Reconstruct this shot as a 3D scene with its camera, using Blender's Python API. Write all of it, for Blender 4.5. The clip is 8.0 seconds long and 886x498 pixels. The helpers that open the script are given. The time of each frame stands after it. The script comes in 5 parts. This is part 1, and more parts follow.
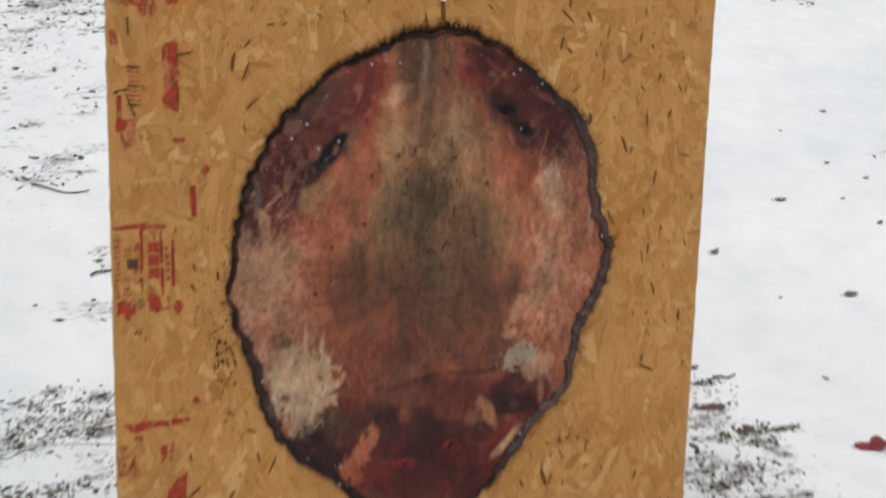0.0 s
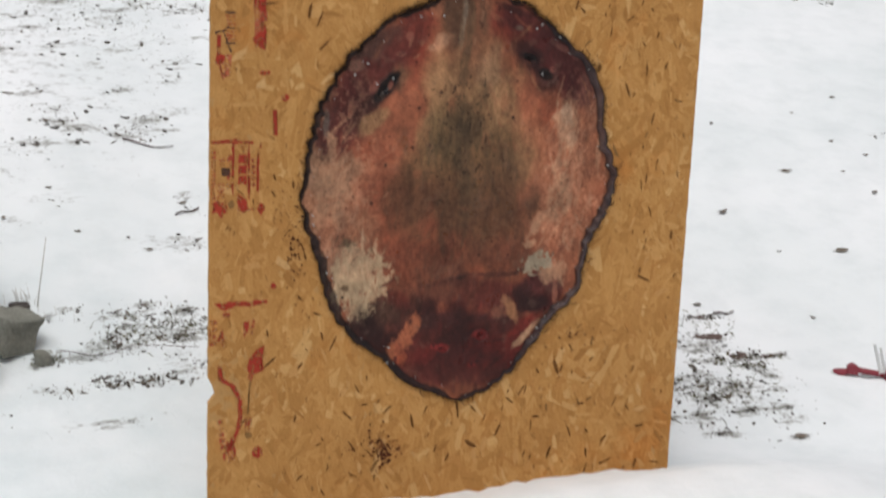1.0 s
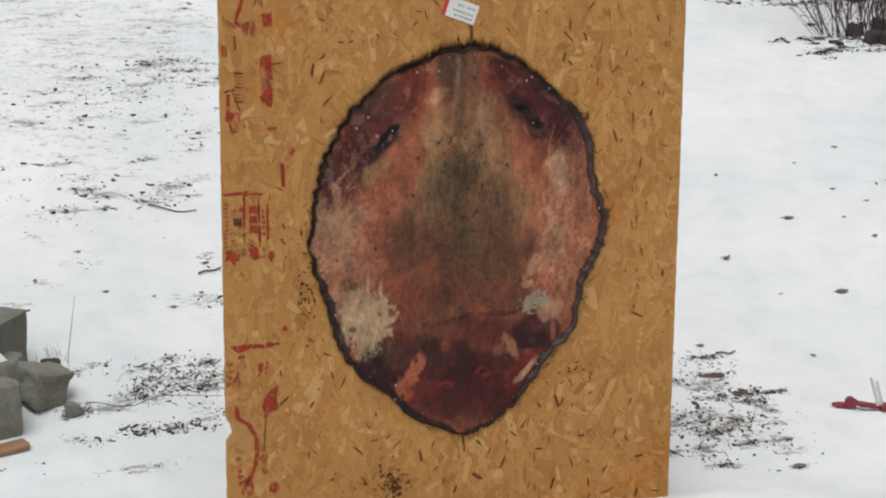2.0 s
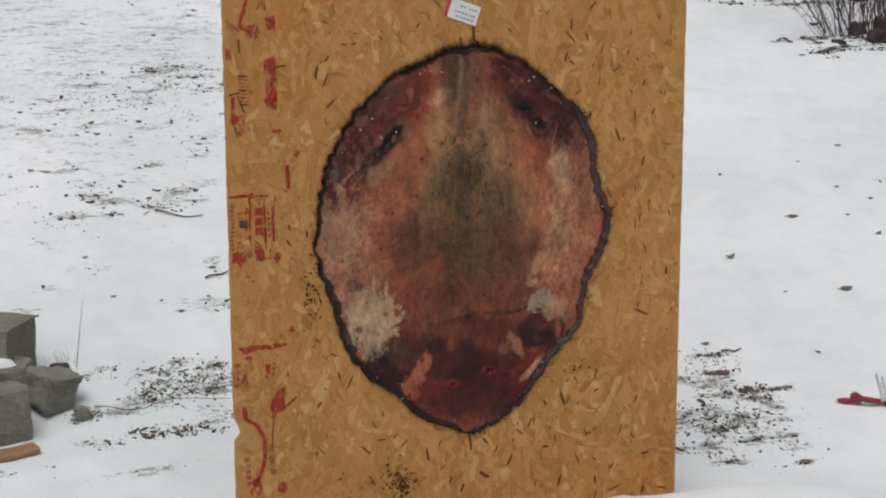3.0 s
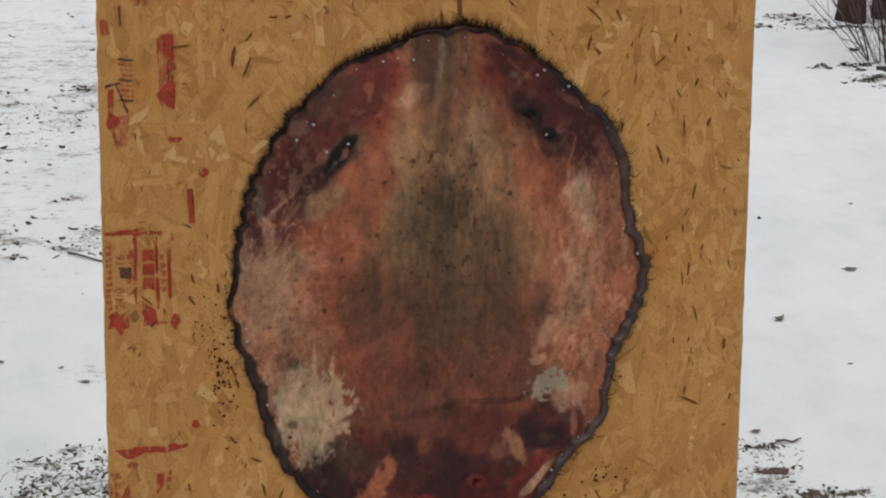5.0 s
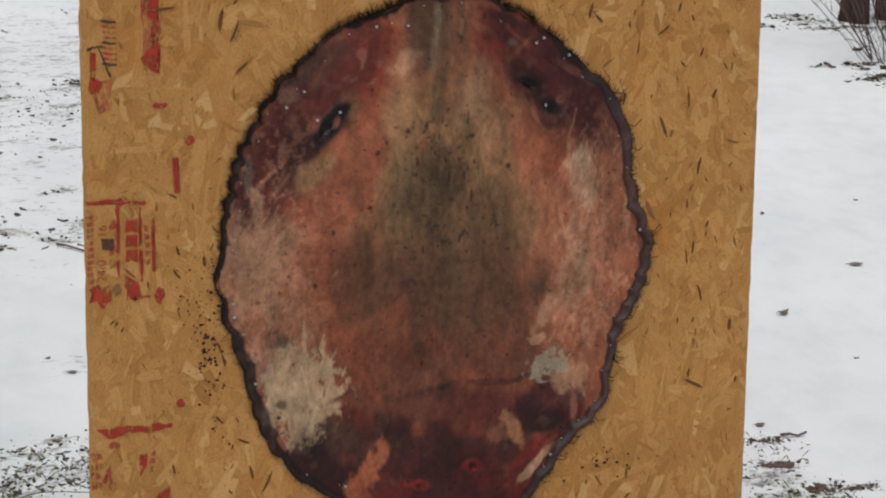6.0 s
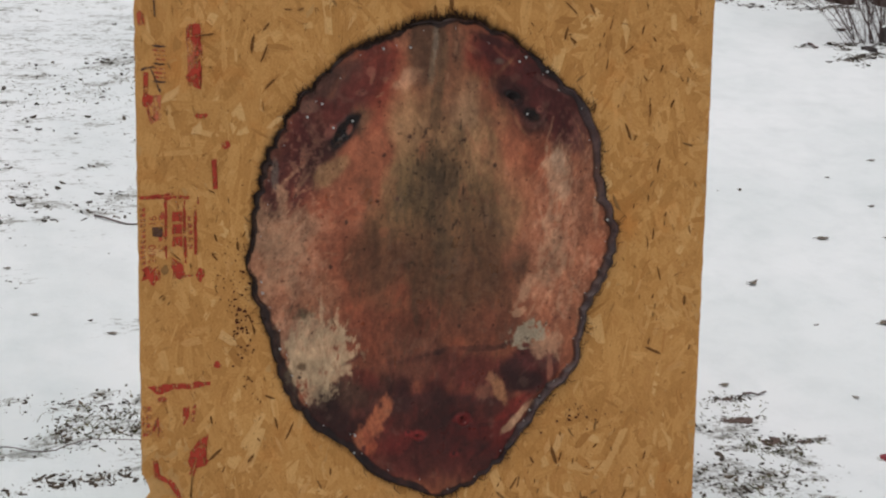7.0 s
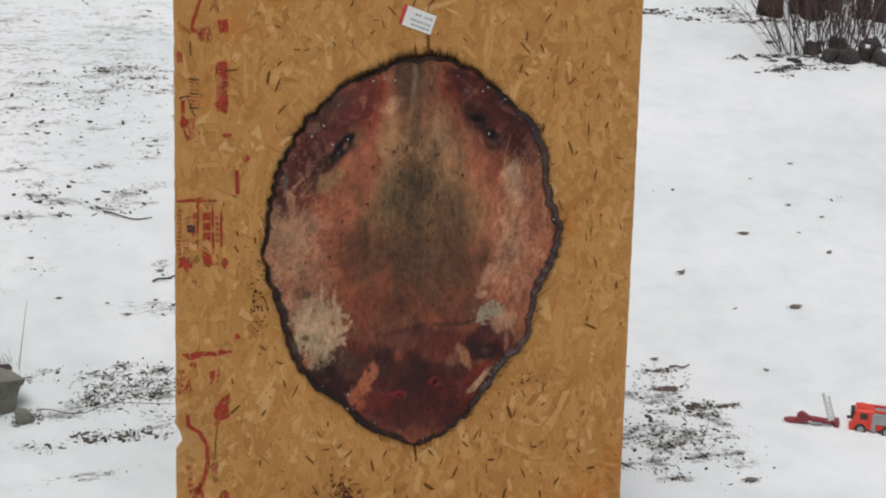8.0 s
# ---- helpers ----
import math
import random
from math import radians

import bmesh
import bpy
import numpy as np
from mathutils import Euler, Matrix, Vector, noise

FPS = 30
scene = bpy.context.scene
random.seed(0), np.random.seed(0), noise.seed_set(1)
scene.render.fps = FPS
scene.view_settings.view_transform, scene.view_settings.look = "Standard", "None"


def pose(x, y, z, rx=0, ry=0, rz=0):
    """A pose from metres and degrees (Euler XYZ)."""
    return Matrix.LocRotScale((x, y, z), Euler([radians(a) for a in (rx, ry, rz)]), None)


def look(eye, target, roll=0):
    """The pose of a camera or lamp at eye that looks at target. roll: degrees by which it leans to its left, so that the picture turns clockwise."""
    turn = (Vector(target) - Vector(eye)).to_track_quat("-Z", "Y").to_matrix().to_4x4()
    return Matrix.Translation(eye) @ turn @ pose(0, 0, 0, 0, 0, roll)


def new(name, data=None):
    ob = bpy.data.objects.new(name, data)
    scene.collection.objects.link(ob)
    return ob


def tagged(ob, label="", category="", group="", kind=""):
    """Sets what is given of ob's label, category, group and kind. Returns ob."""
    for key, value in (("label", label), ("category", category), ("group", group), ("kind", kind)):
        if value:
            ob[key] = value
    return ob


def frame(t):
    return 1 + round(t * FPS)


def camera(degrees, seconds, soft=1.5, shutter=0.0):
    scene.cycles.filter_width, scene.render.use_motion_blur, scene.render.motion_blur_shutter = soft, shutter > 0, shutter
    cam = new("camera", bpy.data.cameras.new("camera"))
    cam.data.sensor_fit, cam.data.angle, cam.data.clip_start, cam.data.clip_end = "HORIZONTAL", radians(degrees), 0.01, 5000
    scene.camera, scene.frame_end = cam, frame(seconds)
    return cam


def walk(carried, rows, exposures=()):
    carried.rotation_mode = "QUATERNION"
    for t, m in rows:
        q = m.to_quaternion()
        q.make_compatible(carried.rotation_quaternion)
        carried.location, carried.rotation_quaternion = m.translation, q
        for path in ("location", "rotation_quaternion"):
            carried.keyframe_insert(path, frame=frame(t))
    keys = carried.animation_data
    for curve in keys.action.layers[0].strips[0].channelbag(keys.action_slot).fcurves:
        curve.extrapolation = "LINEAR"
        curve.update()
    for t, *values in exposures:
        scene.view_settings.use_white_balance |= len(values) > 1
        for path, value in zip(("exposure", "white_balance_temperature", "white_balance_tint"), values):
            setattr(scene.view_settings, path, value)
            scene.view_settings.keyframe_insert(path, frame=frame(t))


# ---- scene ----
cam = camera(30.26, 8.0, soft=2.1, shutter=0.3)

# The sheet of strand board leans back by a few degrees; its own frame carries the path too.
LEAN = 4.0
SHEET = pose(0, 0, 0.10, -LEAN, 0, 0)
PATH = [
    (0, -1.107, -2.889, 1.637, -21.56, -14.42, 1.48),
    (0.3, -1.262, -3.260, 1.622, -20.91, -15.19, 0.53),
    (0.5, -1.358, -3.317, 1.618, -21.21, -14.20, 1.77),
    (0.8, -1.353, -3.490, 1.629, -20.05, -12.81, 1.89),
    (1, -1.333, -3.605, 1.599, -19.71, -13.94, 2.37),
    (1.2, -1.392, -3.638, 1.586, -20.94, -14.54, 1.98),
    (1.5, -1.323, -3.858, 1.578, -18.48, -11.78, 1.07),
    (2.8, -1.335, -3.880, 1.573, -18.39, -11.26, -0.25),
    (3, -1.331, -3.900, 1.568, -18.05, -11.18, -0.24),
    (3.5, -1.332, -3.894, 1.579, -18.10, -11.16, -0.06),
    (4, -1.152, -3.445, 1.466, -18.10, -10.37, -0.28),
    (4.2, -1.090, -3.250, 1.392, -18.05, -9.75, -0.50),
    (4.5, -0.992, -2.968, 1.383, -18.08, -9.74, 0.07),
    (6, -0.885, -2.683, 1.268, -18.33, -8.96, 0.62),
    (6.5, -0.864, -2.761, 1.277, -17.17, -9.41, 0.73),
    (7, -1.014, -3.165, 1.416, -17.98, -10.58, 0.97),
    (7.2, -1.118, -3.335, 1.437, -19.02, -10.40, 1.00),
    (7.5, -1.225, -3.612, 1.510, -19.52, -10.76, 1.30),
    (8, -1.312, -3.872, 1.567, -19.71, -10.88, 1.45),
]
EXPOSURES = [(0.0, 0.05), (1.5, 0.04), (3.0, -0.22), (4.5, -0.25), (6.5, -0.14), (7.0, -0.15), (8.0, -0.11)]
walk(cam, [(t, SHEET @ pose(x, y, z, 90 + pitch, 0, yaw) @ pose(0, 0, 0, 0, 0, roll)) for t, x, y, z, yaw, pitch, roll in PATH], EXPOSURES)

# ---- light: an overcast winter day ----
world = bpy.data.worlds.new("world")
scene.world = world
world.use_nodes = True
wn, wl = world.node_tree.nodes, world.node_tree.links
sky = wn.new("ShaderNodeTexSky")
sky.sky_type, sky.sun_disc = "NISHITA", False
sky.sun_elevation, sky.sun_rotation = radians(72), radians(231)
sky.air_density, sky.dust_density = 1.0, 4.0
grey = wn.new("ShaderNodeHueSaturation")
grey.inputs["Saturation"].default_value = 0.22
wl.new(sky.outputs[0], grey.inputs["Color"])
wl.new(grey.outputs[0], wn["Background"].inputs[0])
wn["Background"].inputs[1].default_value = 0.112
sun = new("sun", bpy.data.lights.new("sun", "SUN"))
sun.data.energy, sun.data.angle, sun.data.color = 1.15, radians(40), (1.0, 0.97, 0.93)
sun.matrix_world = look((-1.5, -1.2, 6.0), (0, 0, 0))


# ---- small tools ----
def rnd(seed):
    return np.random.default_rng(seed)


def value_noise(x, y, seed):
    xi, yi = np.floor(x).astype(np.int64), np.floor(y).astype(np.int64)
    fx, fy = x - xi, y - yi
    fx, fy = fx * fx * (3 - 2 * fx), fy * fy * (3 - 2 * fy)

    def corner(a, b):
        h = (a * 374761393 + b * 668265263 + seed * 974711) & 0x7FFFFFFF
        h = ((h ^ (h >> 13)) * 1274126177) & 0x7FFFFFFF
        return ((h ^ (h >> 16)) & 0xFFFF) / 65535.0

    low = corner(xi, yi) * (1 - fx) + corner(xi + 1, yi) * fx
    high = corner(xi, yi + 1) * (1 - fx) + corner(xi + 1, yi + 1) * fx
    return low * (1 - fy) + high * fy


def fbm(x, y, seed, octaves=4):
    total, gain = 0.0, 0.5
    for k in range(octaves):
        total = total + gain * (value_noise(x * 2 ** k, y * 2 ** k, seed + k) - 0.5)
        gain *= 0.55
    return total


def smooth(a, b, v):
    s = np.clip((v - a) / (b - a), 0, 1)
    return s * s * (3 - 2 * s)


def make(name, verts, faces, material, parent=None, label="", shade=True):
    """One mesh object, linked under its thing where there is one."""
    me = bpy.data.meshes.new(name)
    me.from_pydata([tuple(v) for v in verts], [], faces)
    me.materials.append(material)
    if shade:
        me.polygons.foreach_set("use_smooth", [True] * len(me.polygons))
    me.update()
    ob = new(name, me)
    ob.parent = parent
    if label:
        tagged(ob, label)
    return ob


def part(name, bm, material, parent=None, label="", shade=False):
    me = bpy.data.meshes.new(name)
    bm.normal_update()
    bm.to_mesh(me)
    bm.free()
    me.materials.append(material)
    if shade:
        me.polygons.foreach_set("use_smooth", [True] * len(me.polygons))
    ob = new(name, me)
    ob.parent = parent
    if label:
        tagged(ob, label)
    return ob


def thing(name, m, label, category, group="", kind=""):
    ob = new(name)
    ob.empty_display_size = 0.05
    ob.matrix_world = m
    return tagged(ob, label, category, group, kind)


def block(x0, x1, y0, y1, z0, z1, bevel=0.003, segments=2):
    bm = bmesh.new()
    bmesh.ops.create_cube(bm, size=1.0, matrix=Matrix.LocRotScale(((x0 + x1) / 2, (y0 + y1) / 2, (z0 + z1) / 2), None, (x1 - x0, y1 - y0, z1 - z0)))
    if bevel:
        bmesh.ops.bevel(bm, geom=list(bm.edges), offset=bevel, segments=segments, affect="EDGES", profile=0.6)
    return bm


def disc(radius, depth, sides=16, m=None, bevel=0.0):
    bm = bmesh.new()
    bmesh.ops.create_cone(bm, cap_ends=True, segments=sides, radius1=radius, radius2=radius, depth=depth, matrix=m or Matrix())
    if bevel:
        rim = [e for e in bm.edges if abs(e.calc_face_angle(0)) > 1.0]
        bmesh.ops.bevel(bm, geom=rim, offset=bevel, segments=2, affect="EDGES", profile=0.6)
    return bm


def tube(points, radii, sides=6):
    """Verts and faces of a closed, tapered tube along points."""
    verts, faces = [], []
    points = [Vector(p) for p in points]
    for i, p in enumerate(points):
        ahead = (points[min(i + 1, len(points) - 1)] - points[max(i - 1, 0)]).normalized()
        side = ahead.cross(Vector((0.31, 0.22, 0.92)) if abs(ahead.z) < 0.9 else Vector((1, 0.1, 0))).normalized()
        other = ahead.cross(side)
        for k in range(sides):
            a = 2 * math.pi * k / sides
            verts.append(p + float(radii[i]) * (math.cos(a) * side + math.sin(a) * other))
    for i in range(len(points) - 1):
        for k in range(sides):
            a, b = i * sides + k, i * sides + (k + 1) % sides
            faces.append((a, b, b + sides, a + sides))
    faces.append(tuple(range(sides))[::-1])
    faces.append(tuple(range(len(verts) - sides, len(verts))))
    return verts, faces


def join(pieces):
    verts, faces = [], []
    for v, f in pieces:
        base = len(verts)
        verts += list(v)
        faces += [tuple(i + base for i in q) for q in f]
    return verts, faces


# ---- materials ----
def material(name, colour, rough=0.6, metal=0.0, specular=0.5):
    m = bpy.data.materials.new(name)
    m.use_nodes = True
    b = m.node_tree.nodes["Principled BSDF"]
    b.inputs["Base Color"].default_value = (*colour, 1)
    b.inputs["Roughness"].default_value = rough
    b.inputs["Metallic"].default_value = metal
    b.inputs["Specular IOR Level"].default_value = specular
    return m


class Nodes:
    """Short names for the nodes of one material."""

    def __init__(self, m):
        self.tree = m.node_tree
        self.shader = self.tree.nodes["Principled BSDF"]

    def add(self, kind, **values):
        n = self.tree.nodes.new(kind)
        for key, value in values.items():
            n.inputs[key.replace("_", " ")].default_value = value
        return n

    def link(self, a, b):
        self.tree.links.new(a, b)

    def noise(self, vector, scale, detail=4.0, rough=0.55):
        n = self.add("ShaderNodeTexNoise", Scale=scale, Detail=detail, Roughness=rough)
        if vector is not None:
            self.link(vector, n.inputs["Vector"])
        return n.outputs["Fac"]

    def ramp(self, value, stops):
        n = self.add("ShaderNodeValToRGB")
        r = n.color_ramp
        while len(r.elements) < len(stops):
            r.elements.new(0.5)
        for e, (p, c) in zip(r.elements, stops):
            e.position, e.color = p, (*c, 1) if len(c) == 3 else c
        self.link(value, n.inputs[0])
        return n.outputs[0]

    def mix(self, kind, fac, a, b):
        n = self.tree.nodes.new("ShaderNodeMix")
        n.data_type, n.blend_type = "RGBA", kind
        for socket, value in ((n.inputs[0], fac), (n.inputs[6], a), (n.inputs[7], b)):
            if isinstance(value, bpy.types.NodeSocket):
                self.link(value, socket)
            else:
                socket.default_value = value if isinstance(value, float) else (*value, 1)
        return n.outputs[2]

    def coords(self, which="Object"):
        return self.add("ShaderNodeTexCoord").outputs[which]

    def scaled(self, vector, scale):
        n = self.add("ShaderNodeMapping", Scale=scale)
        self.link(vector, n.inputs["Vector"])
        return n.outputs[0]

    def bump(self, height, strength, distance):
        n = self.add("ShaderNodeBump", Strength=strength, Distance=distance)
        self.link(height, n.inputs["Height"])
        self.link(n.outputs[0], self.shader.inputs["Normal"])

    def colour(self, socket):
        self.link(socket, self.shader.inputs["Base Color"])


def varied(name, dark, light, rough, scale, bump=0.3, distance=0.002, island=False, metal=0.0, fine=9.0, gloss=0.1):
    """A surface whose colour wanders at two scales, with relief."""
    m = material(name, light, rough, metal, 0.5 if metal else gloss)
    n = Nodes(m)
    c = n.coords()
    big, small = n.noise(c, scale, 3.0), n.noise(c, scale * fine, 5.0)
    col = n.ramp(n.mix("MIX", 0.45, big, small), [(0.3, dark), (0.68, light)])
    if island:
        pick = n.add("ShaderNodeNewGeometry").outputs["Random Per Island"]
        col = n.mix("MULTIPLY", 0.75, col, n.ramp(pick, [(0.0, (0.35, 0.33, 0.30)), (0.5, (0.9, 0.9, 0.9)), (1.0, (1.5, 1.35, 1.1))]))
    n.colour(col)
    n.bump(small, bump, distance)
    return m


def strand_material(name, tones, stain=0.5, single=False):
    """Wood strands: grain along each strand (its UV), a tone for each."""
    m = material(name, tones[1], 0.68, specular=0.14)
    n = Nodes(m)
    uv, ob = n.coords("UV"), n.coords()
    grain = n.noise(n.scaled(uv, (14, 420, 1)), 1.0, 4.0, 0.6)
    fibre = n.noise(n.scaled(uv, (60, 1500, 1)), 1.0, 2.0)
    pick = n.add("ShaderNodeObjectInfo").outputs["Random"] if single else n.add("ShaderNodeNewGeometry").outputs["Random Per Island"]
    base = n.ramp(pick, [(0.0, tones[0]), (0.3, tones[1]), (0.75, tones[2]), (0.94, tones[3]), (1.0, tones[4])])
    base = n.mix("MULTIPLY", 0.75, base, n.ramp(grain, [(0.25, (0.80, 0.75, 0.66)), (0.7, (1.13, 1.13, 1.11))]))
    weather = n.noise(ob, 5.0, 5.0, 0.6)
    base = n.mix("MULTIPLY", stain, base, n.ramp(weather, [(0.3, (0.78, 0.72, 0.64)), (0.65, (1.08, 1.08, 1.08))]))
    speck = n.noise(ob, 230.0, 3.0, 0.6)
    base = n.mix("MULTIPLY", 0.7, base, n.ramp(speck, [(0.3, (0.80, 0.74, 0.64)), (0.5, (1.0, 1.0, 1.0)), (0.7, (1.10, 1.11, 1.12))]))
    oil = n.noise(ob, 3.1, 4.0, 0.7)
    base = n.mix("MULTIPLY", 0.8, base, n.ramp(oil, [(0.55, (1, 1, 1)), (0.68, (1.0, 0.80, 0.62))]))
    n.colour(base)
    n.bump(n.mix("ADD", 0.6, grain, fibre), 0.6, 0.001)
    return m


TONES = [(0.42, 0.209, 0.065), (0.475, 0.242, 0.078), (0.515, 0.273, 0.092), (0.55, 0.302, 0.109), (0.61, 0.375, 0.160)]
OSB = strand_material("osb_strands", TONES)
OSB_PIECE = strand_material("osb_strand", [(0.36, 0.172, 0.052), (0.45, 0.222, 0.070), (0.50, 0.262, 0.090), (0.54, 0.30, 0.115), (0.60, 0.375, 0.170)], 0.5, True)
OSB_CORE = varied("osb_core", (0.39, 0.21, 0.074), (0.51, 0.29, 0.112), 0.75, 9.0, 0.6, 0.002)
SLIVER = varied("dark_sliver", (0.075, 0.031, 0.010), (0.21, 0.092, 0.028), 0.7, 60.0)
FIBRE = varied("bark_fibre", (0.09, 0.045, 0.015), (0.26, 0.13, 0.045), 0.7, 40.0, island=True)
WAX = varied("brown_smudge", (0.17, 0.085, 0.030), (0.30, 0.155, 0.055), 0.7, 60.0)


def ink_material(name, colour, worn):
    """Stamped ink, rubbed through to the wood in places."""
    m = material(name, colour, 0.7, specular=0.2)
    n = Nodes(m)
    c = n.coords()
    n.colour(n.mix("MULTIPLY", 0.6, colour, n.ramp(n.noise(c, 40.0), [(0.3, (0.7, 0.6, 0.6)), (0.7, (1.25, 1.3, 1.2))])))
    rub = n.mix("MIX", 0.5, n.noise(c, 55.0, 5.0, 0.7), n.noise(n.scaled(c, (160, 160, 50)), 1.0, 3.0))
    alpha = n.ramp(rub, [(worn - 0.05, (0, 0, 0)), (worn + 0.07, (0.92, 0.92, 0.92))])
    n.link(alpha, n.shader.inputs["Alpha"])
    return m


RED = ink_material("red_ink", (0.36, 0.042, 0.024), 0.43)
PALE_RED = ink_material("pale_red_ink", (0.40, 0.075, 0.038), 0.49)
WASH = ink_material("rubbed_red_ink", (0.47, 0.135, 0.070), 0.485)
BLACK_INK = ink_material("black_ink", (0.09, 0.045, 0.032), 0.42)
RUST = varied("rust_stain", (0.11, 0.040, 0.016), (0.24, 0.10, 0.038), 0.7, 60.0, island=True)
BLOOD = varied("dried_spots", (0.035, 0.010, 0.006), (0.13, 0.045, 0.02), 0.5, 90.0)


def hide_material():
    m = material("raw_hide", (0.3, 0.1, 0.07), 0.42, specular=0.22)
    n = Nodes(m)
    c = n.coords()
    pigment = n.add("ShaderNodeAttribute")
    pigment.attribute_name = "pigment"
    warp = n.add("ShaderNodeVectorMath")
    wob = n.add("ShaderNodeTexNoise", Scale=7.0, Detail=3.0)
    n.link(c, wob.inputs["Vector"])
    n.link(c, warp.inputs[0])
    gain = n.scaled(wob.outputs["Color"], (0.16, 0.0, 0.16))
    n.link(gain, warp.inputs[1])
    streak = n.noise(n.scaled(warp.outputs[0], (75, 40, 38)), 1.0, 5.0, 0.65)
    fine = n.noise(c, 240.0, 4.0, 0.65)
    base = n.mix("MULTIPLY", 0.8, pigment.outputs["Color"], n.ramp(streak, [(0.28, (0.74, 0.72, 0.72)), (0.7, (1.2, 1.21, 1.21))]))
    base = n.mix("MULTIPLY", 0.6, base, n.ramp(fine, [(0.3, (0.72, 0.72, 0.72)), (0.7, (1.22, 1.22, 1.22))]))
    pits = n.noise(c, 75.0, 2.0, 0.4)
    base = n.mix("MULTIPLY", 0.8, base, n.ramp(pits, [(0.25, (0.35, 0.30, 0.30)), (0.33, (1, 1, 1))]))
    n.colour(base)
    n.link(n.ramp(n.noise(c, 18.0), [(0.3, (0.24, 0.24, 0.24)), (0.7, (0.60, 0.60, 0.60))]), n.shader.inputs["Roughness"])
    n.bump(n.mix("ADD", 0.5, streak, fine), 0.75, 0.0022)
    return m


HIDE = hide_material()
FUR = varied("dark_fur", (0.010, 0.007, 0.006), (0.04, 0.024, 0.016), 0.5, 40.0, island=True)
NAIL = varied("nail_steel", (0.22, 0.21, 0.20), (0.50, 0.50, 0.48), 0.4, 60.0, metal=0.7)


def snow_material(name="snow", thin=False):
    m = material(name, (0.86, 0.87, 0.88), 0.75, specular=0.25)
    n = Nodes(m)
    c = n.coords()
    big, mid, small = n.noise(c, 0.9, 4.0), n.noise(c, 7.0, 5.0, 0.65), n.noise(c, 90.0, 4.0, 0.7)
    col = n.ramp(big, [(0.3, (0.70, 0.735, 0.745)), (0.65, (0.825, 0.835, 0.85))])
    col = n.mix("MULTIPLY", 0.5, col, n.ramp(mid, [(0.25, (0.82, 0.84, 0.84)), (0.55, (1.0, 1.0, 1.0))]))
    if thin:
        bare = n.add("ShaderNodeAttribute")
        bare.attribute_name = "thin_snow"
        tuft = n.mix("MIX", 0.5, n.noise(n.scaled(c, (6, 16, 12)), 1.0, 8.0, 0.74), n.noise(n.scaled(c, (34, 62, 40)), 1.0, 5.0, 0.7))
        amount = n.add("ShaderNodeMath")
        amount.operation = "MULTIPLY_ADD"
        n.link(bare.outputs["Fac"], amount.inputs[0])
        amount.inputs[1].default_value = 0.34
        n.link(tuft, amount.inputs[2])
        soil = n.ramp(n.noise(c, 120.0, 4.0, 0.7), [(0.3, (0.06, 0.053, 0.045)), (0.5, (0.16, 0.148, 0.122)), (0.7, (0.32, 0.31, 0.275))])
        col = n.mix("MIX", n.ramp(amount.outputs[0], [(0.635, (0, 0, 0)), (0.75, (0.85, 0.85, 0.85))]), col, soil)
        # darker, slightly cyan tint by mask
        dull = n.add("ShaderNodeAttribute")
        dull.attribute_name = "dull_snow"
        col = n.mix("MULTIPLY", dull.outputs["Fac"], col, (0.84, 0.885, 0.89))
    n.colour(col)
    n.bump(n.mix("ADD", 0.35, mid, small), 0.45, 0.012)
    return m


GROUND_SNOW = snow_material("ground_snow", True)
SNOW = snow_material()
LITTER = varied("leaf_litter", (0.036, 0.032, 0.028), (0.128, 0.108, 0.092), 0.85, 14.0, island=True)
LEAF = varied("fallen_leaf", (0.09, 0.075, 0.062), (0.23, 0.19, 0.155), 0.85, 30.0)
DRY = varied("dry_stalk", (0.22, 0.20, 0.165), (0.40, 0.37, 0.31), 0.8, 30.0)
GRASS = varied("winter_grass", (0.07, 0.075, 0.035), (0.17, 0.16, 0.08), 0.8, 20.0, island=True)
BARK = varied("bark", (0.03, 0.019, 0.016), (0.10, 0.062, 0.05), 0.9, 12.0, 0.8, 0.006)
STEM = varied("bush_stem", (0.050, 0.036, 0.036), (0.18, 0.135, 0.130), 0.8, 30.0, island=True)
CONCRETE = varied("concrete", (0.12, 0.122, 0.103), (0.28, 0.275, 0.240), 0.95, 8.0, 0.9, 0.004, fine=14.0)
FLAKE = varied("bark_flake", (0.055, 0.036, 0.031), (0.19, 0.135, 0.118), 0.9, 26.0, 0.9, 0.004)
STONE = varied("dark_stone", (0.035, 0.03, 0.03), (0.11, 0.095, 0.09), 0.9, 7.0, 0.8, 0.006)
PLANK = varied("weathered_plank", (0.22, 0.12, 0.07), (0.36, 0.22, 0.13), 0.8, 18.0, 0.6, 0.002)
TOY_RED = varied("toy_red_plastic", (0.60, 0.035, 0.018), (0.75, 0.06, 0.03), 0.38, 12.0, 0.05, gloss=0.45)
TOY_MAROON = varied("faded_red_plastic", (0.16, 0.014, 0.024), (0.25, 0.028, 0.042), 0.45, 14.0, 0.05, gloss=0.45)
TOY_GREY = varied("toy_grey_plastic", (0.24, 0.24, 0.24), (0.34, 0.34, 0.34), 0.45, 14.0, 0.05, gloss=0.45)
TOY_PALE = varied("toy_pale_plastic", (0.5, 0.51, 0.5), (0.64, 0.65, 0.64), 0.4, 14.0, 0.05, gloss=0.45)
TOY_BLACK = varied("toy_black_plastic", (0.015, 0.015, 0.016), (0.04, 0.04, 0.042), 0.5, 14.0, 0.05, gloss=0.45)
PAPER = varied("sticker_paper", (0.66, 0.66, 0.63), (0.76, 0.76, 0.73), 0.6, 30.0, 0.1)
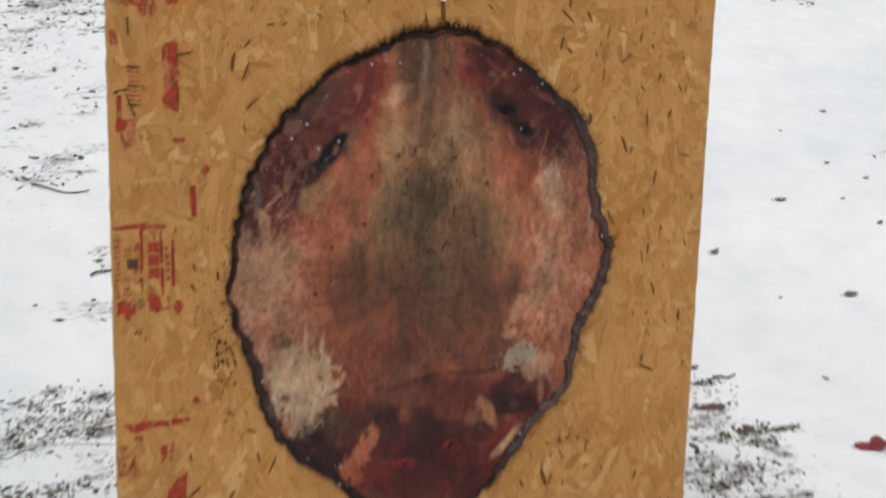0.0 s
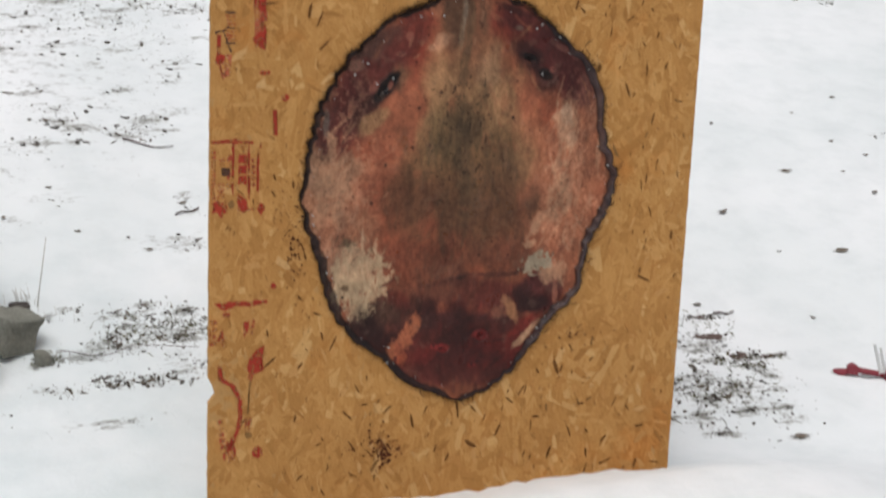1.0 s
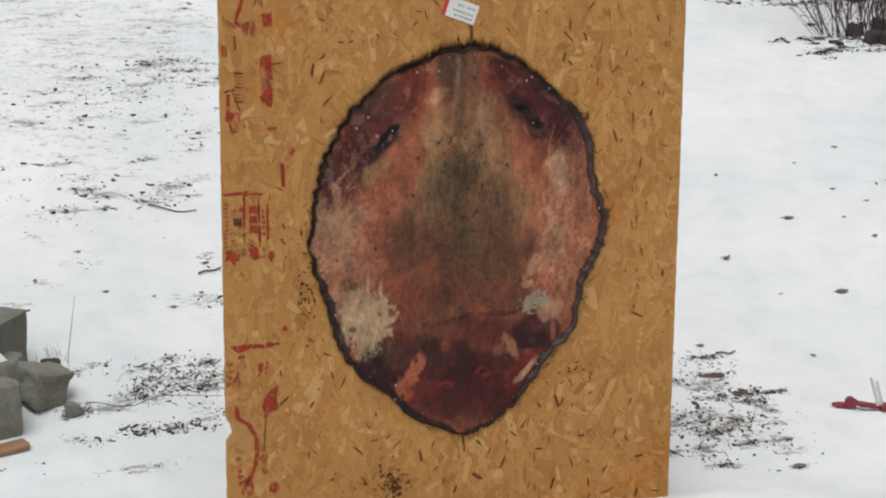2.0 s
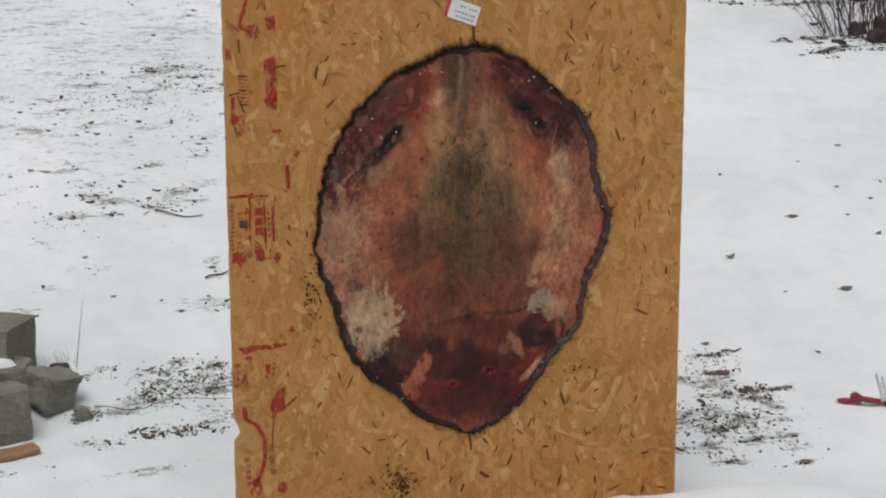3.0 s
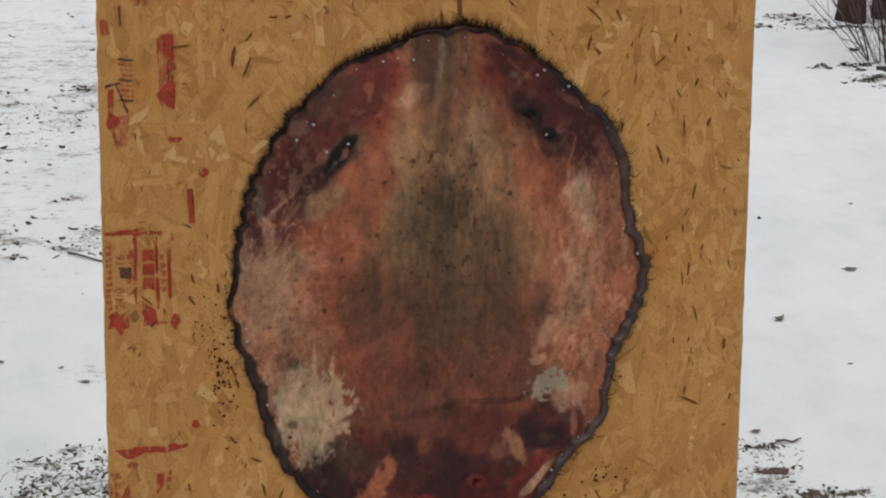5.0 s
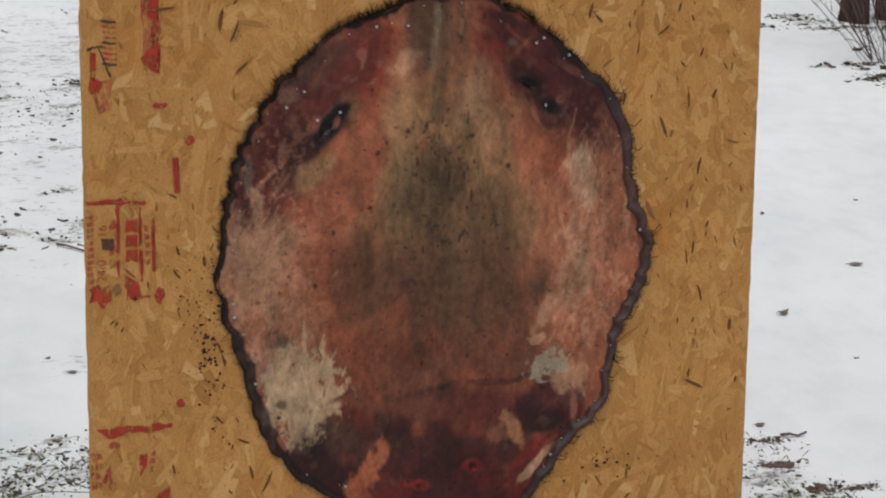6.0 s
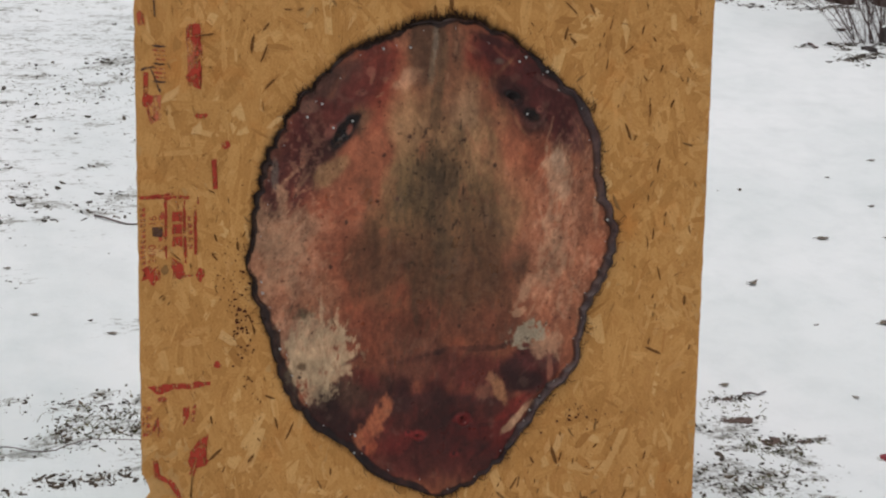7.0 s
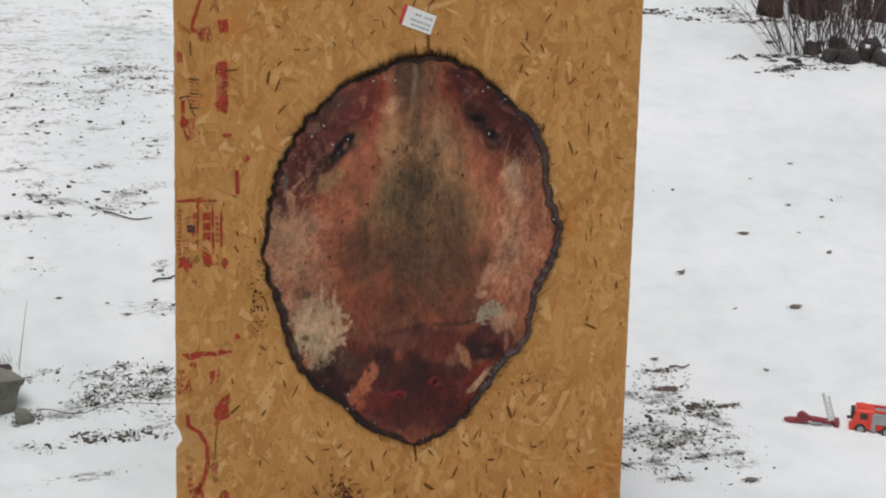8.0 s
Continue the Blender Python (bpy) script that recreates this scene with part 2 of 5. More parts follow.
STICKER_RED = varied("sticker_red", (0.50, 0.045, 0.05), (0.62, 0.09, 0.09), 0.6, 40.0, 0.1)
PRINT = varied("grey_print", (0.22, 0.24, 0.23), (0.36, 0.38, 0.37), 0.7, 60.0, 0.05)


# ---- the ground: one sheet of snow, rising behind the board ----
def ground_height(x, y, rough=True):
    x, y = np.asarray(x, float), np.asarray(y, float)
    far = 7.0
    rise = 0.1634 * np.where(y < far, y, far + 6.0 * (1 - np.exp(-(np.maximum(y, far) - far) / 6.0)))
    flat = 0.194 + 0.052 * np.clip(x, -1, 1)
    w = smooth(-0.25, 0.32, y)
    away = smooth(0.61, 1.7, np.abs(x))
    w_side = smooth(-0.9, 0.15, y)
    w = w * (1 - away) + w_side * away
    z = flat * (1 - w) + (rise + 0.0145 * np.clip(x, -30, 30)) * w
    if rough:
        near = np.exp(-np.maximum(np.hypot(x, y - 1) - 7, 0) / 8)
        z = z + near * (0.05 * fbm(x * 1.3, y * 1.3, 3, 3) + 0.016 * fbm(x * 7, y * 7, 9, 3))
        # snow banked in small lumps along the foot of the board
        z = z + 0.016 * np.exp(-((y + 0.02) / 0.04) ** 2) * (1 - away) * (value_noise(x * 40, y * 9, 5) + 0.6 * value_noise(x * 95, y * 20, 6) - 0.6)
    return z


def axis(fine_low, fine_high, step, reach):
    mid = list(np.arange(fine_low, fine_high + step / 2, step))
    out, d = [], step
    while not out or out[-1] < reach:
        d *= 1.35
        out.append((out[-1] if out else 0) + d)
    return np.array([fine_low - o for o in out][::-1] + mid + [fine_high + o for o in out])


gx, gy = axis(-2.2, 5.0, 0.03, 500.0), axis(-1.2, 6.0, 0.03, 500.0)
GX, GY = np.meshgrid(gx, gy)
GZ = ground_height(GX, GY)
w, h = len(gx), len(gy)
BARE = []


def bare_ground():
    """How thin the snow lies, from the patches of litter."""
    thin = np.zeros(GX.shape)
    row, col = GX[0], GY[:, 0]
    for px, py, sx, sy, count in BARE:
        if count < 3:
            continue
        sx, sy = sx * 1.15 + 0.010, sy * 1.2 + 0.008
        i0, i1 = np.searchsorted(row, (px - 3 * sx, px + 3 * sx))
        j0, j1 = np.searchsorted(col, (py - 3 * sy, py + 3 * sy))
        w = np.s_[j0:j1, i0:i1]
        thin[w] = np.maximum(thin[w], min(0.64, 0.30 + count / 40) * np.exp(-0.5 * (((GX[w] - px) / sx) ** 2 + ((GY[w] - py) / sy) ** 2)))
    # trampled, wind-thinned stretch uphill
    thin = np.maximum(thin, 0.41 * smooth(0.3, -0.6, GX - 0.35 * (GY - 3) * (GY > 3)) * smooth(1.6, 2.6, GY) * smooth(14.0, 7.0, GY) * (0.75 + fbm(GX * 1.6, GY * 1.6, 301, 3)))
    layer = ground.data.attributes.new("thin_snow", "FLOAT", "POINT")
    layer.data.foreach_set("value", thin.ravel())
    # darker, slightly cyan snow left of the board round the blocks
    dull = smooth(0.1, -0.7, GX + 0.5 * fbm(GX * 2.2, GY * 2.2, 207, 3)) * smooth(2.4, 0.9, GY + 0.8 * fbm(GX * 2, GY * 2, 208, 3)) * smooth(-0.7, 0.3, GY + 0.6 * fbm(GX * 2, GY * 2, 210, 3)) * smooth(-2.9, -1.7, GX) * (0.8 + 0.8 * fbm(GX * 9, GY * 9, 209, 3))
    layer = ground.data.attributes.new("dull_snow", "FLOAT", "POINT")
    layer.data.foreach_set("value", np.clip(dull, 0, 1).ravel())


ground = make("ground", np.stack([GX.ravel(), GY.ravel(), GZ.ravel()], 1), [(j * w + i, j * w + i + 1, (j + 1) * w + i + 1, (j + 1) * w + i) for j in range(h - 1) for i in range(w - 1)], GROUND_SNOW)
tagged(ground, "white snow thinly covering a rising yard", "ground", kind="structure")


def on_ground(x, y, up=0.0):
    return Vector((x, y, float(ground_height(x, y)) + up))


# ---- the sheet of strand board ----
board = thing("osb_board", SHEET, "tan oriented strand board sheet with red stamps standing in snow", "board")
LEFT, RIGHT, FOOT, TOP, THICK = -0.61, 0.61, -0.16, 2.28, 0.0125


def sheet_body():
    r = rnd(4)
    side = []
    for z in np.arange(FOOT, TOP + 0.001, 0.02):
        side.append((float(z), float(r.normal(0, 0.0007))))
    left = []
    for z, j in side:
        bite = 0.017 * max(0.0, 1 - ((z - 0.328) / 0.022) ** 2)
        left.append((LEFT + j + bite, z))
    right = [(RIGHT + float(r.normal(0, 0.0006)), z) for z, _ in side]
    n = len(side)
    verts = [(x, 0.0012, z) for x, z in left] + [(x, 0.0012, z) for x, z in right] + [(x, THICK, z) for x, z in left] + [(x, THICK, z) for x, z in right]
    faces = []
    for i in range(n - 1):
        faces += [(i, n + i, n + i + 1, i + 1), (2 * n + i, 2 * n + i + 1, 3 * n + i + 1, 3 * n + i), (i, i + 1, 2 * n + i + 1, 2 * n + i), (n + i, 3 * n + i, 3 * n + i + 1, n + i + 1)]
    faces += [(0, 2 * n, 3 * n, n), (n - 1, 2 * n - 1, 4 * n - 1, 3 * n - 1)]
    return make("core", verts, faces, OSB_CORE, board, "pressed wood core with pale cut edges", shade=False)


sheet_body()


def strands(count, seed):
    """Flat wood strands pressed into the face, each its own island with its grain along it."""
    r = rnd(seed)
    verts, faces, uvs = [], [], []
    for i in range(count):
        x, z = r.uniform(LEFT, RIGHT), r.uniform(FOOT, TOP)
        long_one = i < count * 0.72
        length = r.uniform(0.05, 0.13) if long_one else r.uniform(0.012, 0.05)
        width = r.uniform(0.010, 0.036) if long_one else r.uniform(0.005, 0.018)
        a = math.pi / 2 + r.normal(0, 0.55) if r.random() < 0.7 else r.uniform(0, math.pi)
        if abs(z - 0.328) < 0.10 and x < LEFT + 0.10:
            length, width = min(length, 0.030), min(width, 0.014)
            if abs(z - 0.328) < 0.036 and x < LEFT + 0.036:
                continue
        depth = r.uniform(0.0001, 0.0011) if long_one else r.uniform(-0.0006, 0.0004)
        tilt = r.normal(0, 0.0045)
        s1, s2, s3, s4 = r.uniform(-0.5, 0.5), r.uniform(-0.5, 0.5), r.uniform(0.16, 0.48), r.uniform(0.16, 0.48)
        shape = [(-0.5 + 0.06 * s1, -0.42), (-0.5 + 0.2 * s2, s1 * 0.5), (-0.5 + 0.3 * s3, 0.5), (r.uniform(-0.1, 0.1), r.uniform(0.44, 0.54)), (0.5 - 0.3 * s4, 0.5), (0.5 - 0.1 * s2, s2 * 0.6), (0.5, -0.46), (r.uniform(-0.1, 0.1), -r.uniform(0.44, 0.54))]
        base = len(verts)
        ca, sa = math.cos(a), math.sin(a)
        u0, v0 = r.uniform(0, 50), r.uniform(0, 50)
        for u, v in shape:
            lu, lv = u * length, v * width
            px, pz = x + lu * ca - lv * sa, z + lu * sa + lv * ca
            verts.append((min(max(px, LEFT + 0.001), RIGHT - 0.001), depth + tilt * lv * 2, min(max(pz, FOOT), TOP)))
            uvs.append((u0 + lu, v0 + lv))
        faces.append(tuple(range(base, base + 8)))
    ob = make("strand_layer", verts, faces, OSB, board, shade=False)
    layer = ob.data.uv_layers.new(name="UVMap")
    index = np.empty(len(ob.data.loops), dtype=np.int32)
    ob.data.loops.foreach_get("vertex_index", index)
    layer.data.foreach_set("uv", np.array(uvs)[index].ravel())
    return tagged(ob, kind="stuff")


strands(11500, 21)


def strand_pieces(count, seed):
    """The strands that stand out on the face, each one a piece."""
    r, kinds = rnd(seed), []
    for k in range(14):
        length, width = r.uniform(0.020, 0.062), r.uniform(0.006, 0.020)
        shape = [(-0.5, r.uniform(-0.4, 0.4)), (-r.uniform(0.0, 0.4), r.uniform(0.3, 0.5)), (r.uniform(0.05, 0.4), r.uniform(0.25, 0.5)), (0.5, r.uniform(-0.4, 0.4)), (r.uniform(0.05, 0.4), -r.uniform(0.25, 0.5)), (-r.uniform(0.0, 0.4), -r.uniform(0.3, 0.5))]
        verts = [(u * length, -0.0007, v * width) for u, v in shape] + [(u * length * 1.02, 0.0012, v * width * 1.04) for u, v in shape]
        me = bpy.data.meshes.new("strand")
        me.from_pydata(verts, [], [tuple(range(6))] + [(i, (i + 1) % 6, 6 + (i + 1) % 6, 6 + i) for i in range(6)])
        me.materials.append(OSB_PIECE)
        layer = me.uv_layers.new(name="UVMap")
        for loop in me.loops:
            x, _, z = me.vertices[loop.vertex_index].co
            layer.data[loop.index].uv = (x + k, z + 3 * k)
        kinds.append(me)
    made = 0
    while made < count:
        x, z = r.uniform(-0.57, 0.58), r.uniform(0.02, 1.44)
        if (x / 0.37) ** 2 + ((z - 0.765) / 0.48) ** 2 < 1.0 or (abs(z - 0.328) < 0.06 and x < -0.53):
            continue
        ob = new("strand", kinds[int(r.integers(14))])
        ob.parent = board
        a = 90 + r.normal(0, 35) if r.random() < 0.65 else r.uniform(0, 180)
        ob.matrix_basis = Matrix.Translation((x, r.uniform(-0.0002, 0.0003), z)) @ Matrix.Rotation(radians(-a), 4, "Y")
        made += 1


strand_pieces(260, 91)


def ink(points, mat=RED, name="stamp_mark", jitter=0.0016, seed=0):
    """A flat printed shape on the face; its edge is a little ragged."""
    r = rnd(seed + int(abs(points[0][0]) * 9000))
    ring = []
    for (x0, z0), (x1, z1) in zip(points, list(points[1:]) + [points[0]]):
        n = max(1, int(math.hypot(x1 - x0, z1 - z0) / 0.008))
        ring += [(x0 + (x1 - x0) * k / n, z0 + (z1 - z0) * k / n) for k in range(n)]
    ring = [(x + r.normal(0, jitter), z + r.normal(0, jitter)) for x, z in ring]
    bm = bmesh.new()
    front = [bm.verts.new((x, -0.0014, z)) for x, z in ring]
    f = bm.faces.new(front)
    bmesh.ops.triangulate(bm, faces=[f])
    return part(name, bm, mat, board)


def bar(p, q, width, mat=RED, name="stamp_bar", jitter=0.0010):
    (x0, z0), (x1, z1) = p, q
    d = math.hypot(x1 - x0, z1 - z0)
    nx, nz = -(z1 - z0) / d * width / 2, (x1 - x0) / d * width / 2
    return ink([(x0 - nx, z0 - nz), (x1 - nx, z1 - nz), (x1 + nx, z1 + nz), (x0 + nx, z0 + nz)], mat, name, jitter)


def spot(c, rx, rz, mat=RED, name="stamp_blot", spikes=0.25, seed=1):
    r = rnd(seed + int(abs(c[0] * 7000 + c[1] * 3000)))
    pts = []
    for k in range(14):
        a, s = 2 * math.pi * k / 14, 1 + r.uniform(-spikes, spikes)
        pts.append((c[0] + rx * s * math.cos(a), c[1] + rz * s * math.sin(a)))
    return ink(pts, mat, name, 0.0006)


# the row of stamps down the edge: strokes, blots and unreadable lettering
bar((-0.547, 1.407), (-0.571, 1.334), 0.008)
bar((-0.571, 1.334), (-0.535, 1.307), 0.006)
bar((-0.602, 1.348), (-0.572, 1.321), 0.006, PALE_RED)
spot((-0.538, 1.319), 0.014, 0.016, PALE_RED)
ink([(-0.508, 1.350), (-0.483, 1.358), (-0.483, 1.324), (-0.502, 1.321)], RED)
bar((-0.513, 1.406), (-0.508, 1.365), 0.008, PALE_RED)
ink([(-0.505, 1.256), (-0.486, 1.254), (-0.487, 1.210), (-0.512, 1.231)], RED)
ink([(-0.496, 1.214), (-0.487, 1.211), (-0.485, 1.182), (-0.499, 1.190)], PALE_RED)
ink([(-0.514, 1.156), (-0.488, 1.189), (-0.486, 1.131), (-0.506, 1.140)], RED)
bar((-0.591, 1.162), (-0.592, 1.118), 0.007)
ink([(-0.511, 1.252), (-0.484, 1.258), (-0.483, 1.135), (-0.508, 1.138)], WASH, "rubbed_stamp").location.y = 0.0003
ink([(-0.590, 1.118), (-0.566, 1.120), (-0.562, 1.070), (-0.586, 1.066)], WASH, "rubbed_stamp").location.y = 0.0003
ink([(-0.556, 1.336), (-0.526, 1.338), (-0.520, 1.302), (-0.552, 1.304)], WASH, "rubbed_stamp").location.y = 0.0003
bar((-0.573, 1.302), (-0.572, 1.268), 0.003, BLACK_INK)
bar((-0.600, 1.170), (-0.574, 1.174), 0.003, BLACK_INK)
spot((-0.588, 1.109), 0.010, 0.014)
bar((-0.594, 1.094), (-0.574, 1.071), 0.006, PALE_RED)
bar((-0.600, 1.281), (-0.597, 1.253), 0.012, PALE_RED)
for k in range(9):
    bar((-0.579, 1.214 - 0.0085 * k), (-0.554, 1.214 - 0.0085 * k - 0.002), 0.0035, PALE_RED if k % 4 else BLACK_INK)
bar((-0.582, 1.173), (-0.563, 1.125), 0.004, BLACK_INK)
spot((-0.484, 1.078), 0.013, 0.0055, RED, spikes=0.15)
spot((-0.438, 1.021), 0.0085, 0.0085, RED, spikes=0.15)
bar((-0.462, 0.993), (-0.458, 0.934), 0.007, RED)
# the boxed grade stamp
bar((-0.608, 0.920), (-0.544, 0.926), 0.006)
bar((-0.583, 0.919), (-0.510, 0.920), 0.005)
bar((-0.499, 0.935), (-0.492, 0.905), 0.004, PALE_RED)
bar((-0.557, 0.916), (-0.557, 0.798), 0.0035)
bar((-0.520, 0.913), (-0.519, 0.789), 0.0035)
bar((-0.499, 0.900), (-0.499, 0.805), 0.0045)
bar((-0.540, 0.914), (-0.530, 0.898), 0.005, PALE_RED)
for k in range(3):
    bar((-0.537, 0.891 - 0.0245 * k), (-0.537, 0.891 - 0.0245 * k - 0.019), 0.016, RED)
    bar((-0.527, 0.891 - 0.0245 * k), (-0.527, 0.891 - 0.0245 * k - 0.021), 0.004, RED)
for k in range(5):
    bar((-0.509, 0.881 - 0.014 * k), (-0.509, 0.881 - 0.014 * k - 0.009), 0.009, PALE_RED)
for k in range(11):
    bar((-0.602, 0.900 - 0.0105 * k), (-0.602, 0.900 - 0.0105 * k - 0.006), 0.010, PALE_RED)
for k in range(4):
    bar((-0.565, 0.891 - 0.021 * k), (-0.565, 0.891 - 0.021 * k - 0.013), 0.011, PALE_RED)
bar((-0.584, 0.854), (-0.563, 0.853), 0.020, BLACK_INK)


def lettering(body, at, height, turn, mat, name):
    curve = bpy.data.curves.new(name, "FONT")
    curve.body, curve.size = body, height
    source = bpy.data.objects.new(name, curve)
    me = bpy.data.meshes.new_from_object(source)
    bpy.data.objects.remove(source)
    me.materials.append(mat)
    ob = new(name, me)
    ob.parent = board
    ob.matrix_basis = Matrix.Translation((at[0], -0.0015, at[1])) @ Matrix.Rotation(radians(-turn), 4, "Y") @ Matrix.Rotation(radians(90), 4, "X")
    return ob


lettering("24/0", (-0.577, 0.790), 0.021, 90, RED, "stamp_lettering")
lettering("16", (-0.575, 0.864), 0.021, 90, RED, "stamp_lettering")
spot((-0.586, 0.768), 0.016, 0.019, RED, spikes=0.45)
spot((-0.560, 0.777), 0.008, 0.009, WAX, "smudge")
ink([(-0.547, 0.796), (-0.534, 0.788), (-0.518, 0.766), (-0.531, 0.758), (-0.548, 0.758), (-0.542, 0.775)], RED, jitter=0.003)
bar((-0.534, 0.760), (-0.505, 0.762), 0.005, PALE_RED)
spot((-0.490, 0.764), 0.008, 0.013, RED)
# the lower stamps
ink([(-0.597, 0.544), (-0.471, 0.546), (-0.473, 0.537), (-0.517, 0.533), (-0.546, 0.534), (-0.579, 0.525)], RED)
for k in range(4):
    bar((-0.599, 0.502 - 0.0165 * k), (-0.599, 0.502 - 0.0165 * k - 0.012), 0.017, PALE_RED)
for k in range(3):
    bar((-0.507, 0.500 - 0.014 * k), (-0.507, 0.500 - 0.014 * k - 0.009), 0.010, PALE_RED)
ink([(-0.528, 0.493), (-0.517, 0.495), (-0.519, 0.471), (-0.528, 0.458)], RED)
ink([(-0.583, 0.476), (-0.574, 0.478), (-0.575, 0.454), (-0.563, 0.438), (-0.571, 0.432), (-0.585, 0.442)], PALE_RED, jitter=0.003)
spot((-0.568, 0.513), 0.010, 0.007, PALE_RED)
ink([(-0.482, 0.438), (-0.480, 0.408), (-0.485, 0.370), (-0.504, 0.363), (-0.522, 0.378), (-0.510, 0.410)], RED, jitter=0.0025)
bar((-0.514, 0.353), (-0.504, 0.372), 0.012, PALE_RED)
curve_points = [(-0.585, 0.389), (-0.580, 0.355), (-0.553, 0.339), (-0.535, 0.304), (-0.533, 0.266), (-0.540, 0.229), (-0.560, 0.179)]
for p, q in zip(curve_points, curve_points[1:]):
    bar(p, q, 0.009, RED)
bar((-0.510, 0.352), (-0.516, 0.264), 0.003, WAX, "smudge")
bar((-0.513, 0.257), (-0.514, 0.225), 0.014, PALE_RED)
spot((-0.514, 0.213), 0.009, 0.009, WAX, "smudge")
spot((-0.492, 0.167), 0.013, 0.016, RED)
for k in range(5):
    bar((-0.580 + 0.001 * k, 0.257 - 0.016 * k), (-0.580 + 0.001 * k, 0.257 - 0.016 * k - 0.011), 0.011, PALE_RED)
spot((-0.458, 0.578), 0.007, 0.007, RED)
spot((-0.559, 0.176), 0.018, 0.03, PALE_RED)


def slivers():
    """Dark bark slivers pressed among the strands, each one a piece."""
    r = rnd(77)
    kinds = []
    for k in range(8):
        length, width = r.uniform(0.010, 0.034), r.uniform(0.0020, 0.0060)
        bend = r.normal(0, 0.0006)
        pts = [(-length / 2, 0), (-length / 4, width / 2 + bend), (length / 5, width / 2 + bend), (length / 2, bend * 0.4), (length / 4, -width / 2 + bend), (-length / 4, -width / 2 + bend)]
        verts = [(u, -0.0011, v) for u, v in pts] + [(u * 1.05, 0.001, v * 1.1) for u, v in pts]
        faces = [tuple(range(6))] + [(i, (i + 1) % 6, 6 + (i + 1) % 6, 6 + i) for i in range(6)]
        me = bpy.data.meshes.new("dark_sliver")
        me.from_pydata(verts, [], faces)
        me.materials.append(SLIVER if k % 4 else WAX)
        kinds.append(me)
    made = 0
    while made < 290:
        x, z = r.uniform(-0.58, 0.59), r.uniform(0.0, 1.45)
        if (x / 0.40) ** 2 + ((z - 0.765) / 0.51) ** 2 < 1.0:
            continue
        if x < -0.4 and r.random() < 0.65:
            continue
        ob = new("dark_sliver", kinds[int(r.integers(8))])
        ob.parent = board
        a = 90 + r.normal(0, 32) if r.random() < 0.7 else r.uniform(0, 180)
        s = 0.35 + 1.1 * r.random() ** 1.8
        ob.matrix_basis = Matrix.Translation((x, -0.0002, z)) @ Matrix.Rotation(radians(-a), 4, "Y") @ Matrix.Diagonal((s, 1, s * r.uniform(0.7, 1.4), 1))
        made += 1


slivers()


def fibres(count, seed):
    """Hair-thin gaps and bark fibres between the strands."""
    r = rnd(seed)
    verts, faces = [], []
    for _ in range(count):
        x, z = r.uniform(LEFT + 0.01, RIGHT - 0.01), r.uniform(FOOT, 1.6)
        l, w = 0.004 + 0.022 * r.random() ** 2, r.uniform(0.0004, 0.0013)
        a = math.pi / 2 + r.normal(0, 0.6) if r.random() < 0.6 else r.uniform(0, math.pi)
        c, d = math.cos(a), math.sin(a)
        base = len(verts)
        for u, v in ((-0.5, 0), (0, 0.5), (0.5, 0.1), (0.05, -0.5)):
            verts.append((x + u * l * c - v * w * d, -0.00105, z + u * l * d + v * w * c))
        verts.append((x, -0.0014, z))
        faces += [(base + k, base + (k + 1) % 4, base + 4) for k in range(4)]
    tagged(make("bark_fibre", verts, faces, FIBRE, board, shade=False), kind="stuff")


fibres(3000, 61)
bar((0.010, 0.258), (0.015, 0.215), 0.004, SLIVER, "dark_sliver")
bar((-0.395, 0.679), (-0.381, 0.637), 0.003, SLIVER, "dark_sliver")


def spatter(centre, sx, sz, count, big, seed, mat=BLOOD):
    """Fine dark specks stuck to the face."""
    r = rnd(seed)
    verts, faces = [], []
    for _ in range(count):
        x, z = centre[0] + r.normal(0, sx), centre[1] + r.normal(0, sz)
        s = big * r.uniform(0.3, 1.0) ** 1.5
        base, a0 = len(verts), r.uniform(0, 6)
        ex = r.uniform(0.6, 1.6)
        for k in range(6):
            a = a0 + k * math.pi / 3
            verts.append((x + s * ex * math.cos(a) * r.uniform(0.7, 1.2), -0.0013, z + s * math.sin(a) * r.uniform(0.7, 1.2)))
        verts.append((x, -0.0026, z))
        faces += [(base + k, base + (k + 1) % 6, base + 6) for k in range(6)]
    return tagged(make("dried_specks", verts, faces, mat, board), kind="stuff")


spatter((-0.410, 0.680), 0.012, 0.045, 70, 0.0034, 1)
spatter((-0.427, 0.753), 0.020, 0.050, 70, 0.0022, 2)
spatter((-0.401, 0.578), 0.012, 0.030, 22, 0.0030, 3)
spatter((0.329, 0.411), 0.035, 0.025, 26, 0.0032, 4)
spatter((-0.184, 0.155), 0.018, 0.022, 90, 0.0052, 5, RUST)
spatter((-0.205, 0.130), 0.040, 0.030, 50, 0.0030, 6, RUST)
spatter((-0.172, 0.132), 0.010, 0.012, 30, 0.0060, 7)


# ---- the hide ----
hide = thing("stretched_hide", SHEET, "raw oval beaver hide nailed flesh side out on strand board", "animal hide")
MID = 0.765
RADII = (0.4297, -0.0025, 0.0187, -0.0511, 0.0044, -0.0005, 0.0108, 0.0107, 0.0018, 0.0034, -0.0028, -0.0039, -0.0016, 0.0000, 0.0036, 0.0066, 0.0005, 0.0030, 0.0006, 0.0027, 0.0012)
NAILS = 44


